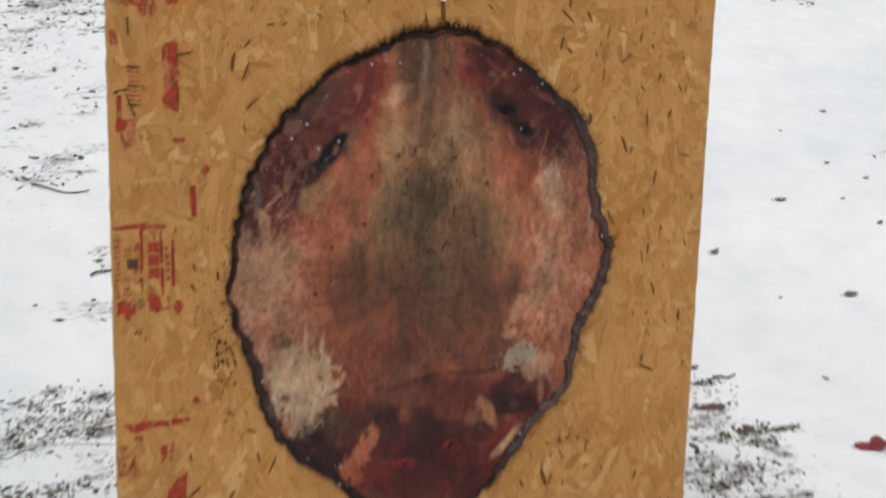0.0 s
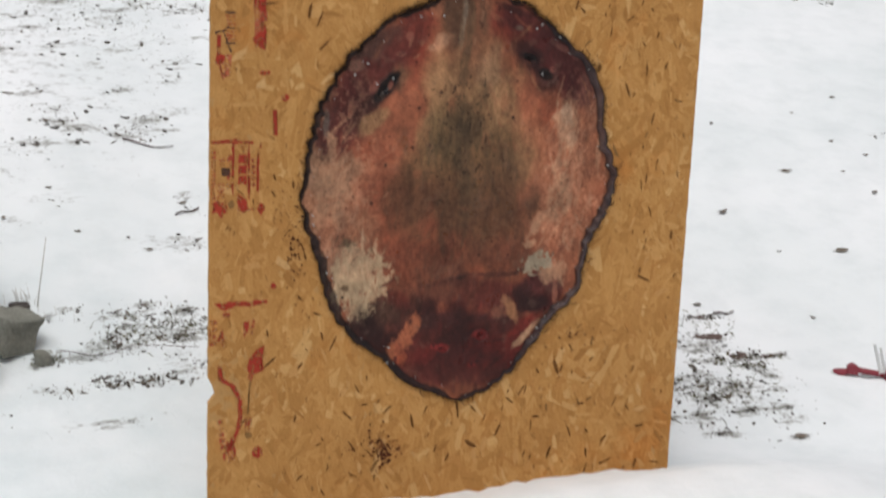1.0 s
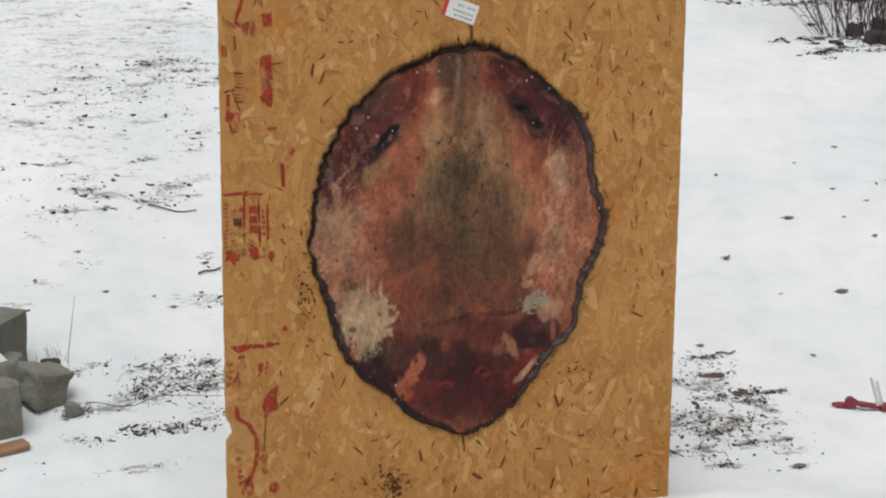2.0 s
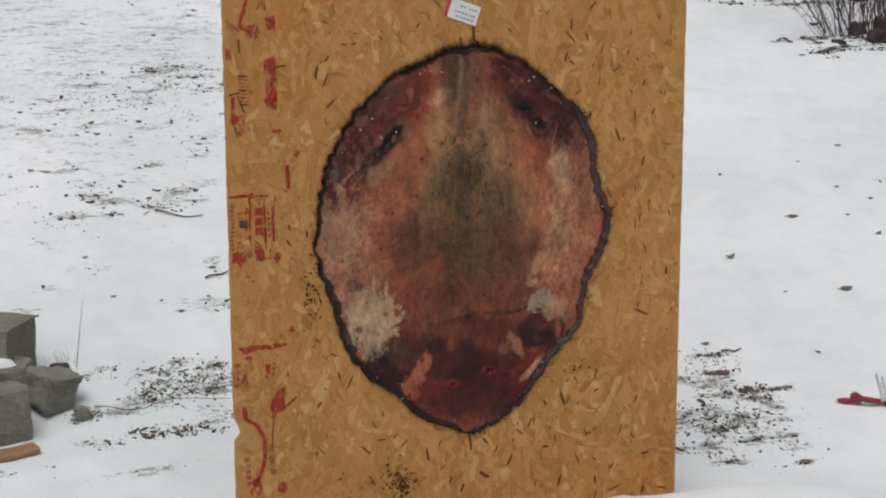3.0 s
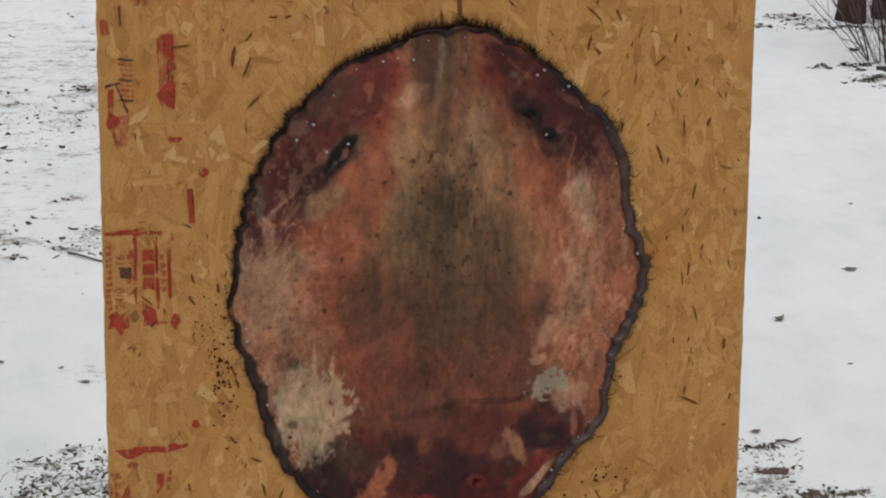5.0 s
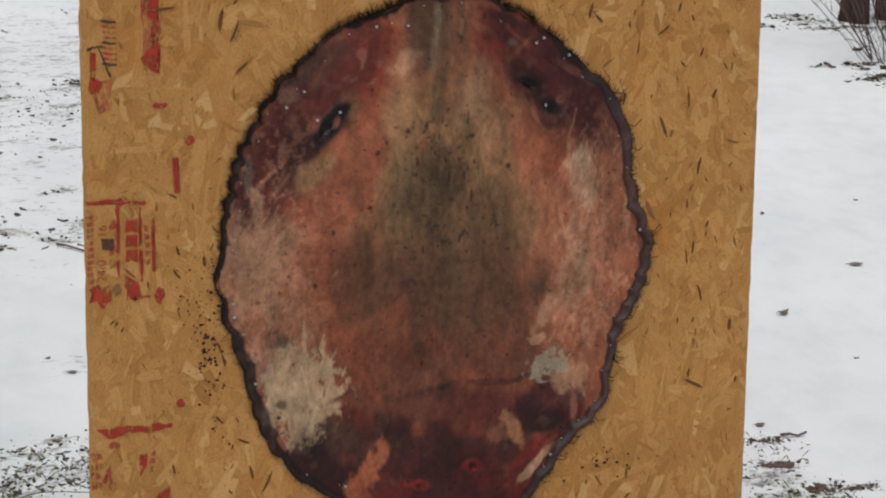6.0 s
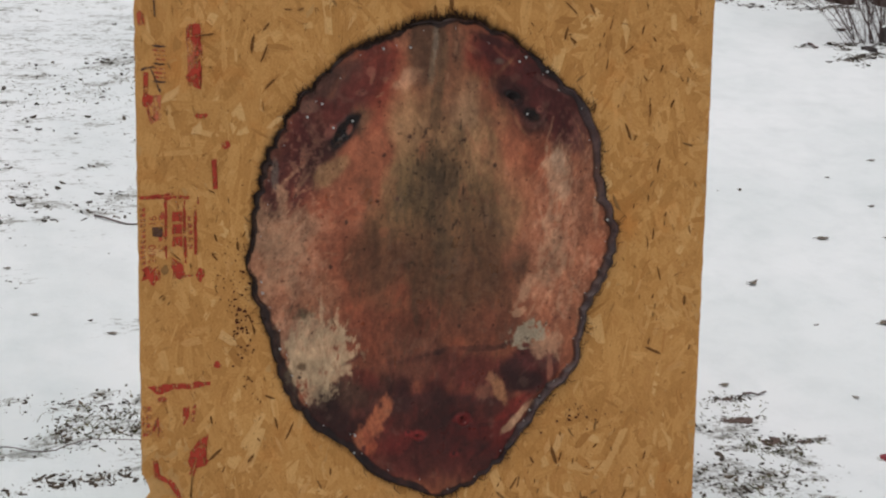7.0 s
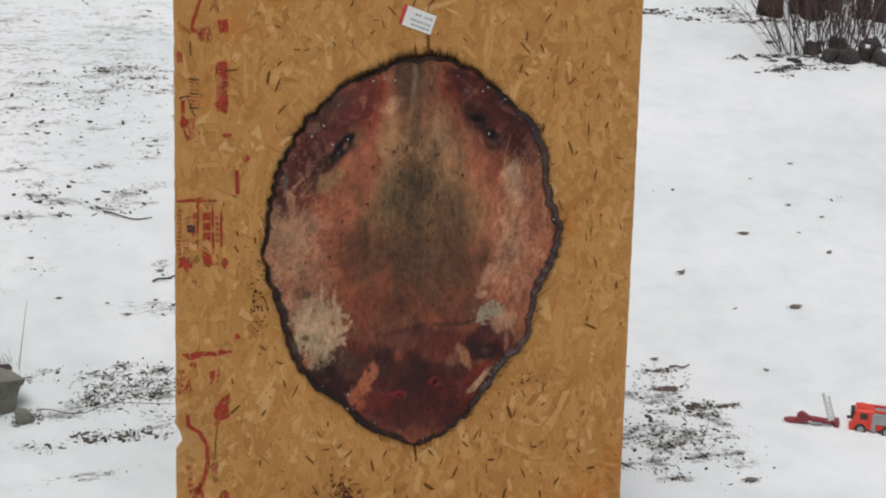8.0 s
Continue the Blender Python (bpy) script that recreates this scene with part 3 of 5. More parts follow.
def outline(a):
    r = RADII[0] + 0 * a
    for k in range(1, 11):
        r = r + RADII[2 * k - 1] * np.cos(k * a) + RADII[2 * k] * np.sin(k * a)
    # scallops pulled out between the nails, and uneven cutting
    r = r + 0.0095 * np.abs(np.sin(a * NAILS / 2 + 3.4 * np.sin(a * 2 + 1) + 2.4 * np.sin(a * 5) + 0.7 * np.sin(a * 11 + 2))) * (0.28 + 0.95 * value_noise(np.cos(a) * 6 + 9, np.sin(a) * 6 + 9, 14)) - 0.003
    return r + 0.015 * fbm(np.cos(a) * 8 + 20, np.sin(a) * 8 + 20, 31, 4)


def build_hide():
    rings, segs = 180, 760
    a = np.linspace(0, 2 * np.pi, segs, endpoint=False)
    s = np.concatenate([np.linspace(0.004, 0.9, rings - 50), np.linspace(0.903, 1.0, 50)])
    A, S = np.meshgrid(a, s)
    R = outline(A)
    X, Z = R * S * np.cos(A), MID + R * S * np.sin(A)
    from_edge = (1 - S) * R
    rope = smooth(-0.25, 0.35, np.cos(A)) * smooth(0.93, 0.6, np.sin(A)) * smooth(-0.98, -0.85, np.sin(A))
    under = smooth(0.1, -0.4, np.sin(A)) * smooth(0.1, -0.4, np.cos(A))
    band = 0.0085 + 0.0095 * rope + 0.0085 * under + 0.010 * fbm(np.cos(A) * 9 + 5, np.sin(A) * 9 + 5, 18, 3)
    # wrinkles, a lumpy rolled edge, and the drop to the board at the rim
    lump = value_noise(A * 11.5 + 2 * np.sin(3 * A), A * 0 + 3, 8)
    roll = (0.0035 + 0.0065 * rope + 0.002 * under) * np.exp(-((from_edge - 0.55 * band) / (0.42 * band)) ** 2) * (0.55 + 0.75 * lump)
    roll = roll - 0.0022 * rope * np.exp(-((from_edge - 1.15 * band) / 0.003) ** 2) + 0.004 * fbm(X * 60, Z * 60, 66, 3) * smooth(0.05, 0.02, from_edge)
    tug = 0.003 * fbm(A * 26, S * 5, 12, 3) * smooth(0.55, 0.95, S)
    Y = -0.0035 - 0.010 * fbm(X * 9, Z * 9, 40, 4) * smooth(1.0, 0.9, S) - roll - tug
    for hx, hz, wide, turn, long in ((-0.201, 1.045, 0.011, 48, 3.2), (0.156, 1.109, 0.01, -25, 1.6), (0.201, 1.071, 0.013, -20, 1.5), (0.062, 0.426, 0.01, 0, 1.3), (-0.035, 0.396, 0.009, 0, 1.4)):
        # torn lips round the leg holes
        c, q = math.cos(radians(turn)), math.sin(radians(turn))
        d = np.hypot(((X - hx) * c + (Z - hz) * q) / long, -(X - hx) * q + (Z - hz) * c) + 0.008 * fbm(X * 40, Z * 40, 77, 2)
        Y = Y - 0.0055 * np.exp(-((d - wide) / (0.45 * wide)) ** 2) + 0.004 * np.exp(-((d / (0.6 * wide)) ** 2))
    Y = np.minimum(Y, -0.0022)
    Y = np.where(S > 0.9995, 0.001, Y)

    base = np.zeros(X.shape + (3,)) + (0.22, 0.092, 0.058)

    warp_x = 0.050 * fbm(X * 7, Z * 7, 101, 3) + 0.022 * fbm(X * 28, Z * 28, 102, 3)
    warp_z = 0.060 * fbm(X * 7, Z * 7, 103, 3) + 0.026 * fbm(X * 28, Z * 28, 104, 3)
    fields = {16.0: fbm(X * 26, Z * 12, 111, 4), 24.0: fbm(X * 36, Z * 20, 112, 4), 30.0: fbm(X * 60, Z * 34, 113, 4), 40.0: fbm(X * 85, Z * 60, 114, 4), 60.0: fbm(X * 130, Z * 110, 115, 3)}

    def blot(colour, at, rx, rz, amount=1.0, turn=0.0, ragged=0.7, scale=16.0, soft=0.75, bend=1.0):
        """A stain on the flesh side: an oval with a ragged, feathered rim."""
        nonlocal base
        field = fields[min(fields, key=lambda k: abs(k - scale))]
        dx, dz = X + bend * warp_x - at[0], Z + bend * warp_z - at[1]
        c, d = math.cos(radians(turn)), math.sin(radians(turn))
        u, v = (dx * c + dz * d) / rx, (-dx * d + dz * c) / rz
        q = np.hypot(u, v) + 1.2 * ragged * field
        k = (amount * smooth(1.0 + soft * 0.5, 1.0 - soft * 0.6, q))[..., None]
        base = base * (1 - k) + np.array(colour) * k

    def strokes(colour, at, sx, sz, count, turn, amount, seed, length=(0.012, 0.045), width=(0.0022, 0.006)):
        """Scraped marks and torn bits of membrane."""
        nonlocal base
        r = rnd(seed)
        for _ in range(count):
            cx, cz, t = r.normal(at[0], sx), r.normal(at[1], sz), radians(r.normal(turn, 22))
            l, w = r.uniform(*length), r.uniform(*width)
            near = (np.abs(X - cx) < l + 0.02) & (np.abs(Z - cz) < l + 0.02)
            if not near.any():
                continue
            dx, dz = X[near] + 0.5 * warp_x[near] - cx, Z[near] + 0.5 * warp_z[near] - cz
            u, v = (dx * math.cos(t) + dz * math.sin(t)) / l, (-dx * math.sin(t) + dz * math.cos(t)) / w
            k = (amount * r.uniform(0.4, 1.0) * smooth(1.35, 0.3, np.hypot(u, v) + 1.4 * fields[40.0][near]))[:, None]
            base[near] = base[near] * (1 - k) + np.array(colour) * k

    salmon, pink, pale, white = (0.310, 0.158, 0.106), (0.335, 0.205, 0.142), (0.375, 0.258, 0.190), (0.43, 0.365, 0.275)
    orange, rust, red, flesh = (0.285, 0.126, 0.082), (0.215, 0.074, 0.046), (0.20, 0.052, 0.038), (0.34, 0.145, 0.086)
    tan, olive, moss, dark_olive = (0.305, 0.212, 0.130), (0.160, 0.108, 0.064), (0.140, 0.113, 0.067), (0.078, 0.060, 0.040)
    brown, shoulder, maroon, deep = (0.100, 0.058, 0.037), (0.092, 0.030, 0.028), (0.070, 0.020, 0.021), (0.030, 0.013, 0.014)
    tail, wet_red, ash, black = (0.078, 0.022, 0.021), (0.125, 0.022, 0.020), (0.33, 0.315, 0.265), (0.010, 0.007, 0.007)
    # flanks
    blot(salmon, (0.279, 0.812), 0.1007, 0.255, 0.9, soft=1.2)
    blot(pink, (-0.326, 0.801), 0.1007, 0.204, 0.9, soft=1.2)
    blot(pink, (-0.281, 0.729), 0.0742, 0.0816, 0.5, soft=1.2)
    blot(orange, (-0.175, 0.956), 0.265, 0.0714, 0.95, turn=68, soft=1.2)
    blot(orange, (-0.200, 0.817), 0.0636, 0.0918, 0.6, soft=1.2)
    blot(rust, (-0.226, 0.897), 0.0276, 0.0918, 0.6, turn=80, scale=24)
    blot(rust, (-0.159, 0.683), 0.0477, 0.1224, 0.65)
    blot(rust, (-0.200, 0.766), 0.0318, 0.0612, 0.45)
    blot(red, (-0.111, 1.167), 0.0742, 0.053, 0.9, turn=50)
    blot(red, (-0.151, 1.094), 0.0424, 0.051, 0.5, turn=60)
    blot(orange, (0.143, 1.007), 0.1484, 0.0632, 0.95, turn=-52, soft=1.2)
    blot(orange, (0.194, 0.908), 0.0636, 0.1122, 0.8, soft=1.2)
    blot(salmon, (0.225, 0.761), 0.0636, 0.1122, 0.7, soft=1.2)
    blot(rust, (0.219, 0.985), 0.0297, 0.0408, 0.6, turn=-40)
    # the back
    blot(tan, (0.063, 1.002), 0.0742, 0.1938, 0.9, soft=1.2)
    blot(tan, (0.145, 0.889), 0.0636, 0.0765, 0.75, soft=1.2)
    blot(tan, (-0.056, 1.074), 0.0445, 0.153, 0.85)
    blot(tan, (-0.083, 0.934), 0.0318, 0.0612, 0.6)
    blot(pale, (0.045, 1.093), 0.0424, 0.0408, 0.35, ragged=1, scale=24)
    blot(olive, (0.007, 0.831), 0.125, 0.150, 0.85, soft=1.4)
    blot(olive, (0.081, 0.880), 0.080, 0.075, 0.45, soft=1.4)
    blot(moss, (-0.045, 0.933), 0.0509, 0.0867, 0.65)
    blot(moss, (-0.098, 0.864), 0.0424, 0.0612, 0.5)
    blot(brown, (-0.002, 0.707), 0.180, 0.115, 0.9, soft=1.3)
    blot(brown, (-0.118, 0.763), 0.0636, 0.0816, 0.7)
    blot(brown, (0.116, 0.755), 0.0742, 0.0816, 0.6)
    blot((0.13, 0.055, 0.037), (-0.096, 0.629), 0.1166, 0.0612, 0.7)
    blot((0.135, 0.058, 0.04), (0.096, 0.630), 0.1166, 0.0459, 0.6)
    blot((0.17, 0.066, 0.042), (-0.158, 0.601), 0.0424, 0.0714, 0.7)
    blot(rust, (-0.076, 0.700), 0.0212, 0.0612, 0.4)
    blot(dark_olive, (-0.001, 0.912), 0.0212, 0.1224, 0.6, ragged=0.6, scale=24)
    blot(dark_olive, (0.018, 0.932), 0.036, 0.051, 0.6, ragged=1, scale=30)
    blot(dark_olive, (-0.036, 0.923), 0.0318, 0.0408, 0.4, ragged=1.2, scale=30)
    blot(dark_olive, (0.008, 0.779), 0.0254, 0.0918, 0.4)
    # neck
    blot((0.150, 0.082, 0.055), (0.000, 1.185), 0.080, 0.085, 0.75, soft=1.3)
    blot((0.185, 0.055, 0.038), (-0.125, 1.150), 0.070, 0.060, 0.7, turn=50, soft=1.2)
    blot((0.175, 0.056, 0.040), (0.095, 1.165), 0.050, 0.050, 0.5, turn=-45, soft=1.2)
    blot((0.105, 0.065, 0.045), (-0.034, 1.212), 0.036, 0.0612, 0.85)
    blot((0.12, 0.085, 0.055), (-0.007, 1.133), 0.012, 0.11, 0.65, ragged=0.5, scale=24)
    blot((0.11, 0.07, 0.05), (0.033, 1.217), 0.0318, 0.0408, 0.6)
    blot((0.20, 0.18, 0.155), (-0.016, 1.214), 0.006, 0.040, 0.7, turn=-4, ragged=0.6, scale=30, soft=0.5, bend=0.3)
    blot((0.2, 0.17, 0.13), (-0.020, 1.168), 0.0074, 0.0408, 0.5, ragged=0.6, scale=30, soft=0.6, bend=0.3)
    blot(pale, (-0.067, 1.158), 0.0254, 0.0163, 0.6, turn=20, ragged=0.8, scale=30)
    blot(salmon, (-0.079, 1.231), 0.017, 0.0306, 0.7, ragged=0.6, scale=30, soft=0.6, bend=0.4)
    blot(deep, (-0.101, 1.237), 0.0233, 0.0143, 0.6)
    blot(red, (0.097, 1.183), 0.0657, 0.0428, 0.85, turn=-50)
    blot(rust, (0.114, 1.113), 0.0254, 0.0408, 0.55, turn=-50)
    blot(salmon, (0.073, 1.203), 0.0297, 0.0071, 0.55, turn=-25, ragged=0.8, scale=30, soft=0.6, bend=0.4)
    blot(pale, (0.117, 1.125), 0.0106, 0.0163, 0.45, ragged=0.8, scale=40, soft=0.6, bend=0.4)
    # shoulders
    blot(shoulder, (-0.296, 0.982), 0.0657, 0.0969, 0.95, turn=-12, ragged=0.45)
    blot(shoulder, (-0.226, 1.070), 0.1113, 0.051, 0.95, turn=38, ragged=0.45)
    blot(shoulder, (-0.176, 1.143), 0.0954, 0.0408, 0.85, turn=38, ragged=0.5)
    blot(shoulder, (-0.330, 0.919), 0.0276, 0.051, 0.7, ragged=0.6)
    blot((0.095, 0.06, 0.052), (-0.226, 1.133), 0.0795, 0.0204, 0.7, turn=38, ragged=0.8, scale=24)
    blot((0.1, 0.05, 0.042), (-0.256, 0.997), 0.0276, 0.0612, 0.5, turn=-20)
    blot(maroon, (-0.276, 0.997), 0.0382, 0.0561, 0.55, turn=-10)
    blot(tan, (-0.229, 0.964), 0.0445, 0.0204, 0.75, turn=38, ragged=0.6, scale=30, soft=0.6, bend=0.5)
    blot((0.15, 0.105, 0.07), (-0.161, 1.072), 0.0254, 0.0347, 0.7, turn=-30, ragged=0.6, scale=30, soft=0.8, bend=0.5)
    blot((0.17, 0.105, 0.09), (-0.273, 1.087), 0.0254, 0.0133, 0.8, turn=15, ragged=0.9, scale=40, soft=0.5, bend=0.3)
    blot((0.2, 0.1, 0.085), (-0.141, 1.167), 0.0095, 0.0092, 0.6, ragged=0.8, scale=40, soft=0.5, bend=0.3)
    blot((0.2, 0.1, 0.085), (-0.163, 1.125), 0.0127, 0.0061, 0.6, turn=10, ragged=0.8, scale=40, soft=0.5, bend=0.3)
    blot((0.125, 0.115, 0.112), (-0.342, 0.961), 0.0085, 0.0306, 0.75, turn=8, ragged=0.7, scale=40, soft=0.5, bend=0.3)
    blot(maroon, (0.221, 1.113), 0.1378, 0.0694, 0.97, turn=-42, ragged=0.4)
    blot(maroon, (0.123, 1.208), 0.0657, 0.0428, 0.9, turn=-20, ragged=0.5)
    blot(maroon, (0.273, 1.026), 0.0403, 0.049, 0.9, turn=20, ragged=0.5)
    blot((0.06, 0.019, 0.02), (0.227, 1.123), 0.0742, 0.0459, 0.6, turn=-42)
    blot(deep, (0.162, 1.103), 0.0466, 0.0265, 0.85, turn=-38, ragged=0.5)
    blot(deep, (0.206, 1.062), 0.0424, 0.0265, 0.7, turn=-40, ragged=0.5)
    blot(deep, (0.106, 1.231), 0.053, 0.0122, 0.6, turn=-15)
    blot((0.17, 0.085, 0.078), (0.239, 1.131), 0.0445, 0.0082, 0.65, turn=-24, ragged=0.9, scale=40, soft=0.6, bend=0.4)
    blot((0.17, 0.085, 0.078), (0.279, 1.113), 0.0127, 0.0122, 0.6, ragged=0.9, scale=40, soft=0.6, bend=0.4)
    blot((0.15, 0.13, 0.12), (0.128, 1.178), 0.0127, 0.0071, 0.6, ragged=0.8, scale=40, soft=0.6, bend=0.3)
    blot((0.17, 0.085, 0.075), (0.312, 1.025), 0.0276, 0.0561, 0.75, turn=25, ragged=0.7, scale=30)
    blot(salmon, (0.329, 0.937), 0.0191, 0.0714, 0.7, ragged=0.7, scale=30)
    blot((0.2, 0.1, 0.085), (0.296, 1.000), 0.0191, 0.0265, 0.5)
    # bare spots on the flanks
    blot(pale, (0.260, 0.948), 0.0265, 0.053, 0.85, turn=12, ragged=1.1, scale=40, soft=0.6, bend=0.5)
    blot((0.4, 0.31, 0.25), (0.261, 0.969), 0.0138, 0.0245, 0.8, turn=20, ragged=1, scale=40, soft=0.6, bend=0.4)
    blot((0.38, 0.28, 0.22), (0.279, 0.912), 0.0148, 0.0163, 0.6, turn=30, ragged=1.2, scale=40, soft=0.6, bend=0.4)
    blot(pale, (0.255, 0.863), 0.036, 0.0122, 0.45, turn=10, ragged=1.2, scale=40)
    blot(pale, (0.271, 0.791), 0.018, 0.0561, 0.55, ragged=1.3, scale=40)
    blot(pale, (0.231, 0.724), 0.053, 0.0163, 0.55, turn=28, ragged=1.3, scale=40)
    blot(pale, (0.196, 0.694), 0.0297, 0.0102, 0.5, turn=35, ragged=1.3, scale=40)
    blot(pale, (0.354, 0.873), 0.0074, 0.0408, 0.5, ragged=0.8, scale=40, soft=0.6, bend=0.3)
    blot(pale, (-0.323, 0.904), 0.0106, 0.0388, 0.75, turn=4, ragged=0.8, scale=40, soft=0.6, bend=0.4)
    blot(pale, (-0.286, 0.849), 0.053, 0.0367, 0.5, turn=40, ragged=1.1, scale=30)
    blot(pale, (-0.306, 0.800), 0.0636, 0.0224, 0.5, turn=-15, ragged=1.3, scale=40)
    blot(pale, (-0.360, 0.851), 0.0212, 0.0469, 0.6, ragged=1.1, scale=40)
    blot(pale, (-0.331, 0.741), 0.0551, 0.0367, 0.45, ragged=1.1, scale=30)
    blot(salmon, (-0.333, 0.679), 0.0276, 0.053, 0.8)
    blot(salmon, (-0.301, 0.785), 0.053, 0.0102, 0.5, turn=-5, ragged=1, scale=30)
    # tail end
    blot((0.095, 0.044, 0.034), (0.011, 0.539), 0.1802, 0.051, 0.85)
    blot(tail, (-0.020, 0.435), 0.2862, 0.0867, 0.92)
    blot(tail, (0.014, 0.347), 0.2014, 0.0612, 0.95)
    blot((0.105, 0.03, 0.026), (0.098, 0.534), 0.0848, 0.049, 0.8, ragged=0.6)
    blot((0.062, 0.038, 0.03), (-0.194, 0.494), 0.0795, 0.0428, 0.85, turn=15)
    blot(deep, (-0.230, 0.444), 0.0954, 0.0347, 0.75, turn=-30, ragged=0.7)
    blot(deep, (0.013, 0.422), 0.0636, 0.0561, 0.6)
    blot(deep, (-0.105, 0.499), 0.0636, 0.0306, 0.5)
    blot((0.06, 0.026, 0.026), (-0.009, 0.466), 0.1908, 0.0184, 0.7, ragged=0.8)
    blot(wet_red, (-0.094, 0.377), 0.0636, 0.0306, 0.6)
    blot(wet_red, (0.101, 0.384), 0.0954, 0.0367, 0.7, turn=15)
    blot((0.17, 0.03, 0.025), (0.175, 0.438), 0.0488, 0.0163, 0.8, turn=35, ragged=0.7, scale=30, soft=0.6, bend=0.5)
    blot(wet_red, (0.156, 0.369), 0.017, 0.0408, 0.7, turn=-10)
    blot((0.15, 0.03, 0.026), (-0.158, 0.518), 0.0382, 0.0224, 0.5)
    blot((0.06, 0.022, 0.022), (0.046, 0.361), 0.0742, 0.0204, 0.6)
    blot((0.085, 0.042, 0.034), (-0.043, 0.565), 0.0636, 0.0071, 0.6, turn=6, ragged=0.8, scale=30)
    blot((0.05, 0.022, 0.02), (0.075, 0.583), 0.1166, 0.0061, 0.7, turn=8, ragged=0.7, scale=30, soft=0.8, bend=0.6)
    blot(maroon, (0.214, 0.528), 0.07, 0.0592, 0.97, ragged=0.3, scale=24, soft=0.45, bend=0.35)
    blot(deep, (0.200, 0.498), 0.0403, 0.0224, 0.9, ragged=0.5, scale=30, soft=0.6, bend=0.4)
    blot(deep, (0.170, 0.530), 0.0254, 0.0347, 0.75, turn=10, ragged=0.5, scale=30, soft=0.6, bend=0.4)
    blot((0.085, 0.03, 0.03), (0.214, 0.551), 0.0424, 0.0224, 0.6, ragged=0.5, scale=30, soft=0.7, bend=0.4)
    # torn and scraped pieces
    blot(flesh, (-0.142, 0.427), 0.0657, 0.0214, 0.8, turn=52, ragged=0.9, scale=44, soft=0.45, bend=0.4)
    blot(flesh, (-0.110, 0.454), 0.0254, 0.0133, 0.8, turn=50, ragged=1, scale=44, soft=0.45, bend=0.4)
    blot((0.3, 0.105, 0.06), (-0.142, 0.382), 0.0117, 0.0224, 0.8, turn=-10, ragged=0.8, scale=44, soft=0.5, bend=0.4)
    blot((0.17, 0.05, 0.035), (-0.155, 0.411), 0.0106, 0.0184, 0.5, turn=40, ragged=0.8, scale=44)
    blot((0.34, 0.2, 0.125), (0.142, 0.492), 0.0424, 0.0133, 0.95, turn=-62, ragged=0.6, scale=44, soft=0.5, bend=0.3)
    blot((0.2, 0.105, 0.08), (0.110, 0.485), 0.018, 0.0224, 0.65, ragged=0.9, scale=40, soft=0.6, bend=0.4)
    blot((0.25, 0.14, 0.1), (0.123, 0.520), 0.0148, 0.0061, 0.7, turn=20, ragged=0.8, scale=44, soft=0.5, bend=0.3)
    blot((0.36, 0.26, 0.19), (0.183, 0.418), 0.0466, 0.0092, 0.95, turn=42, ragged=0.7, scale=44, soft=0.4, bend=0.3)
    blot((0.26, 0.13, 0.1), (0.256, 0.525), 0.0064, 0.0408, 0.7, turn=4, ragged=0.6, scale=44, soft=0.5, bend=0.3)
    blot(pale, (0.243, 0.574), 0.036, 0.0265, 0.65, ragged=1, scale=40, soft=0.6, bend=0.5)
    blot((0.3, 0.2, 0.15), (-0.302, 0.624), 0.0382, 0.0449, 0.75, ragged=1, scale=40)
    blot(white, (-0.256, 0.580), 0.0657, 0.0694, 0.78, ragged=1.5, scale=44, soft=0.4, bend=0.6)
    blot(white, (-0.282, 0.556), 0.0445, 0.0428, 0.7, ragged=1.4, scale=44, soft=0.4, bend=0.6)
    blot(white, (-0.218, 0.552), 0.0382, 0.0265, 0.66, turn=-20, ragged=1.6, scale=44, soft=0.4, bend=0.6)
    blot(white, (-0.256, 0.508), 0.036, 0.0245, 0.66, turn=-10, ragged=1.6, scale=60, soft=0.4, bend=0.6)
    blot(white, (-0.271, 0.637), 0.0276, 0.0306, 0.7, ragged=1.6, scale=60, soft=0.4, bend=0.6)
    blot(white, (-0.245, 0.661), 0.0042, 0.0428, 0.66, ragged=0.6, scale=60, soft=0.5, bend=0.2)
    blot(white, (-0.208, 0.622), 0.018, 0.0153, 0.7, ragged=1.8, scale=60, soft=0.4, bend=0.4)
    blot(white, (-0.210, 0.660), 0.0053, 0.0204, 0.5, ragged=1.2, scale=60, soft=0.5, bend=0.3)
    blot(white, (-0.200, 0.587), 0.0106, 0.0204, 0.6, ragged=1.6, scale=60, soft=0.4, bend=0.4)
    blot(dark_olive, (-0.281, 0.673), 0.0297, 0.0143, 0.7, ragged=1.4, scale=44, soft=0.5, bend=0.4)
    blot((0.12, 0.085, 0.055), (-0.287, 0.564), 0.0095, 0.0092, 0.85, ragged=0.6, scale=60, soft=0.5, bend=0.1)
    blot(black, (-0.290, 0.540), 0.0042, 0.0031, 0.9, ragged=0.4, scale=60, soft=0.4, bend=0.1)
    blot((0.15, 0.1, 0.07), (-0.319, 0.565), 0.0042, 0.0051, 0.7, ragged=0.4, scale=60, soft=0.4, bend=0.1)
    blot(ash, (0.198, 0.608), 0.0339, 0.0235, 0.95, turn=8, ragged=1.7, scale=60, soft=0.4, bend=0.4)
    blot(ash, (0.229, 0.600), 0.0191, 0.0122, 0.6, ragged=1.7, scale=60, soft=0.4, bend=0.4)
    blot(pale, (0.180, 0.652), 0.018, 0.0092, 0.7, turn=5, ragged=1.5, scale=60, soft=0.4, bend=0.4)
    blot((0.17, 0.07, 0.05), (0.264, 0.632), 0.0117, 0.0051, 0.7, turn=20, ragged=0.8, scale=44, soft=0.5, bend=0.3)
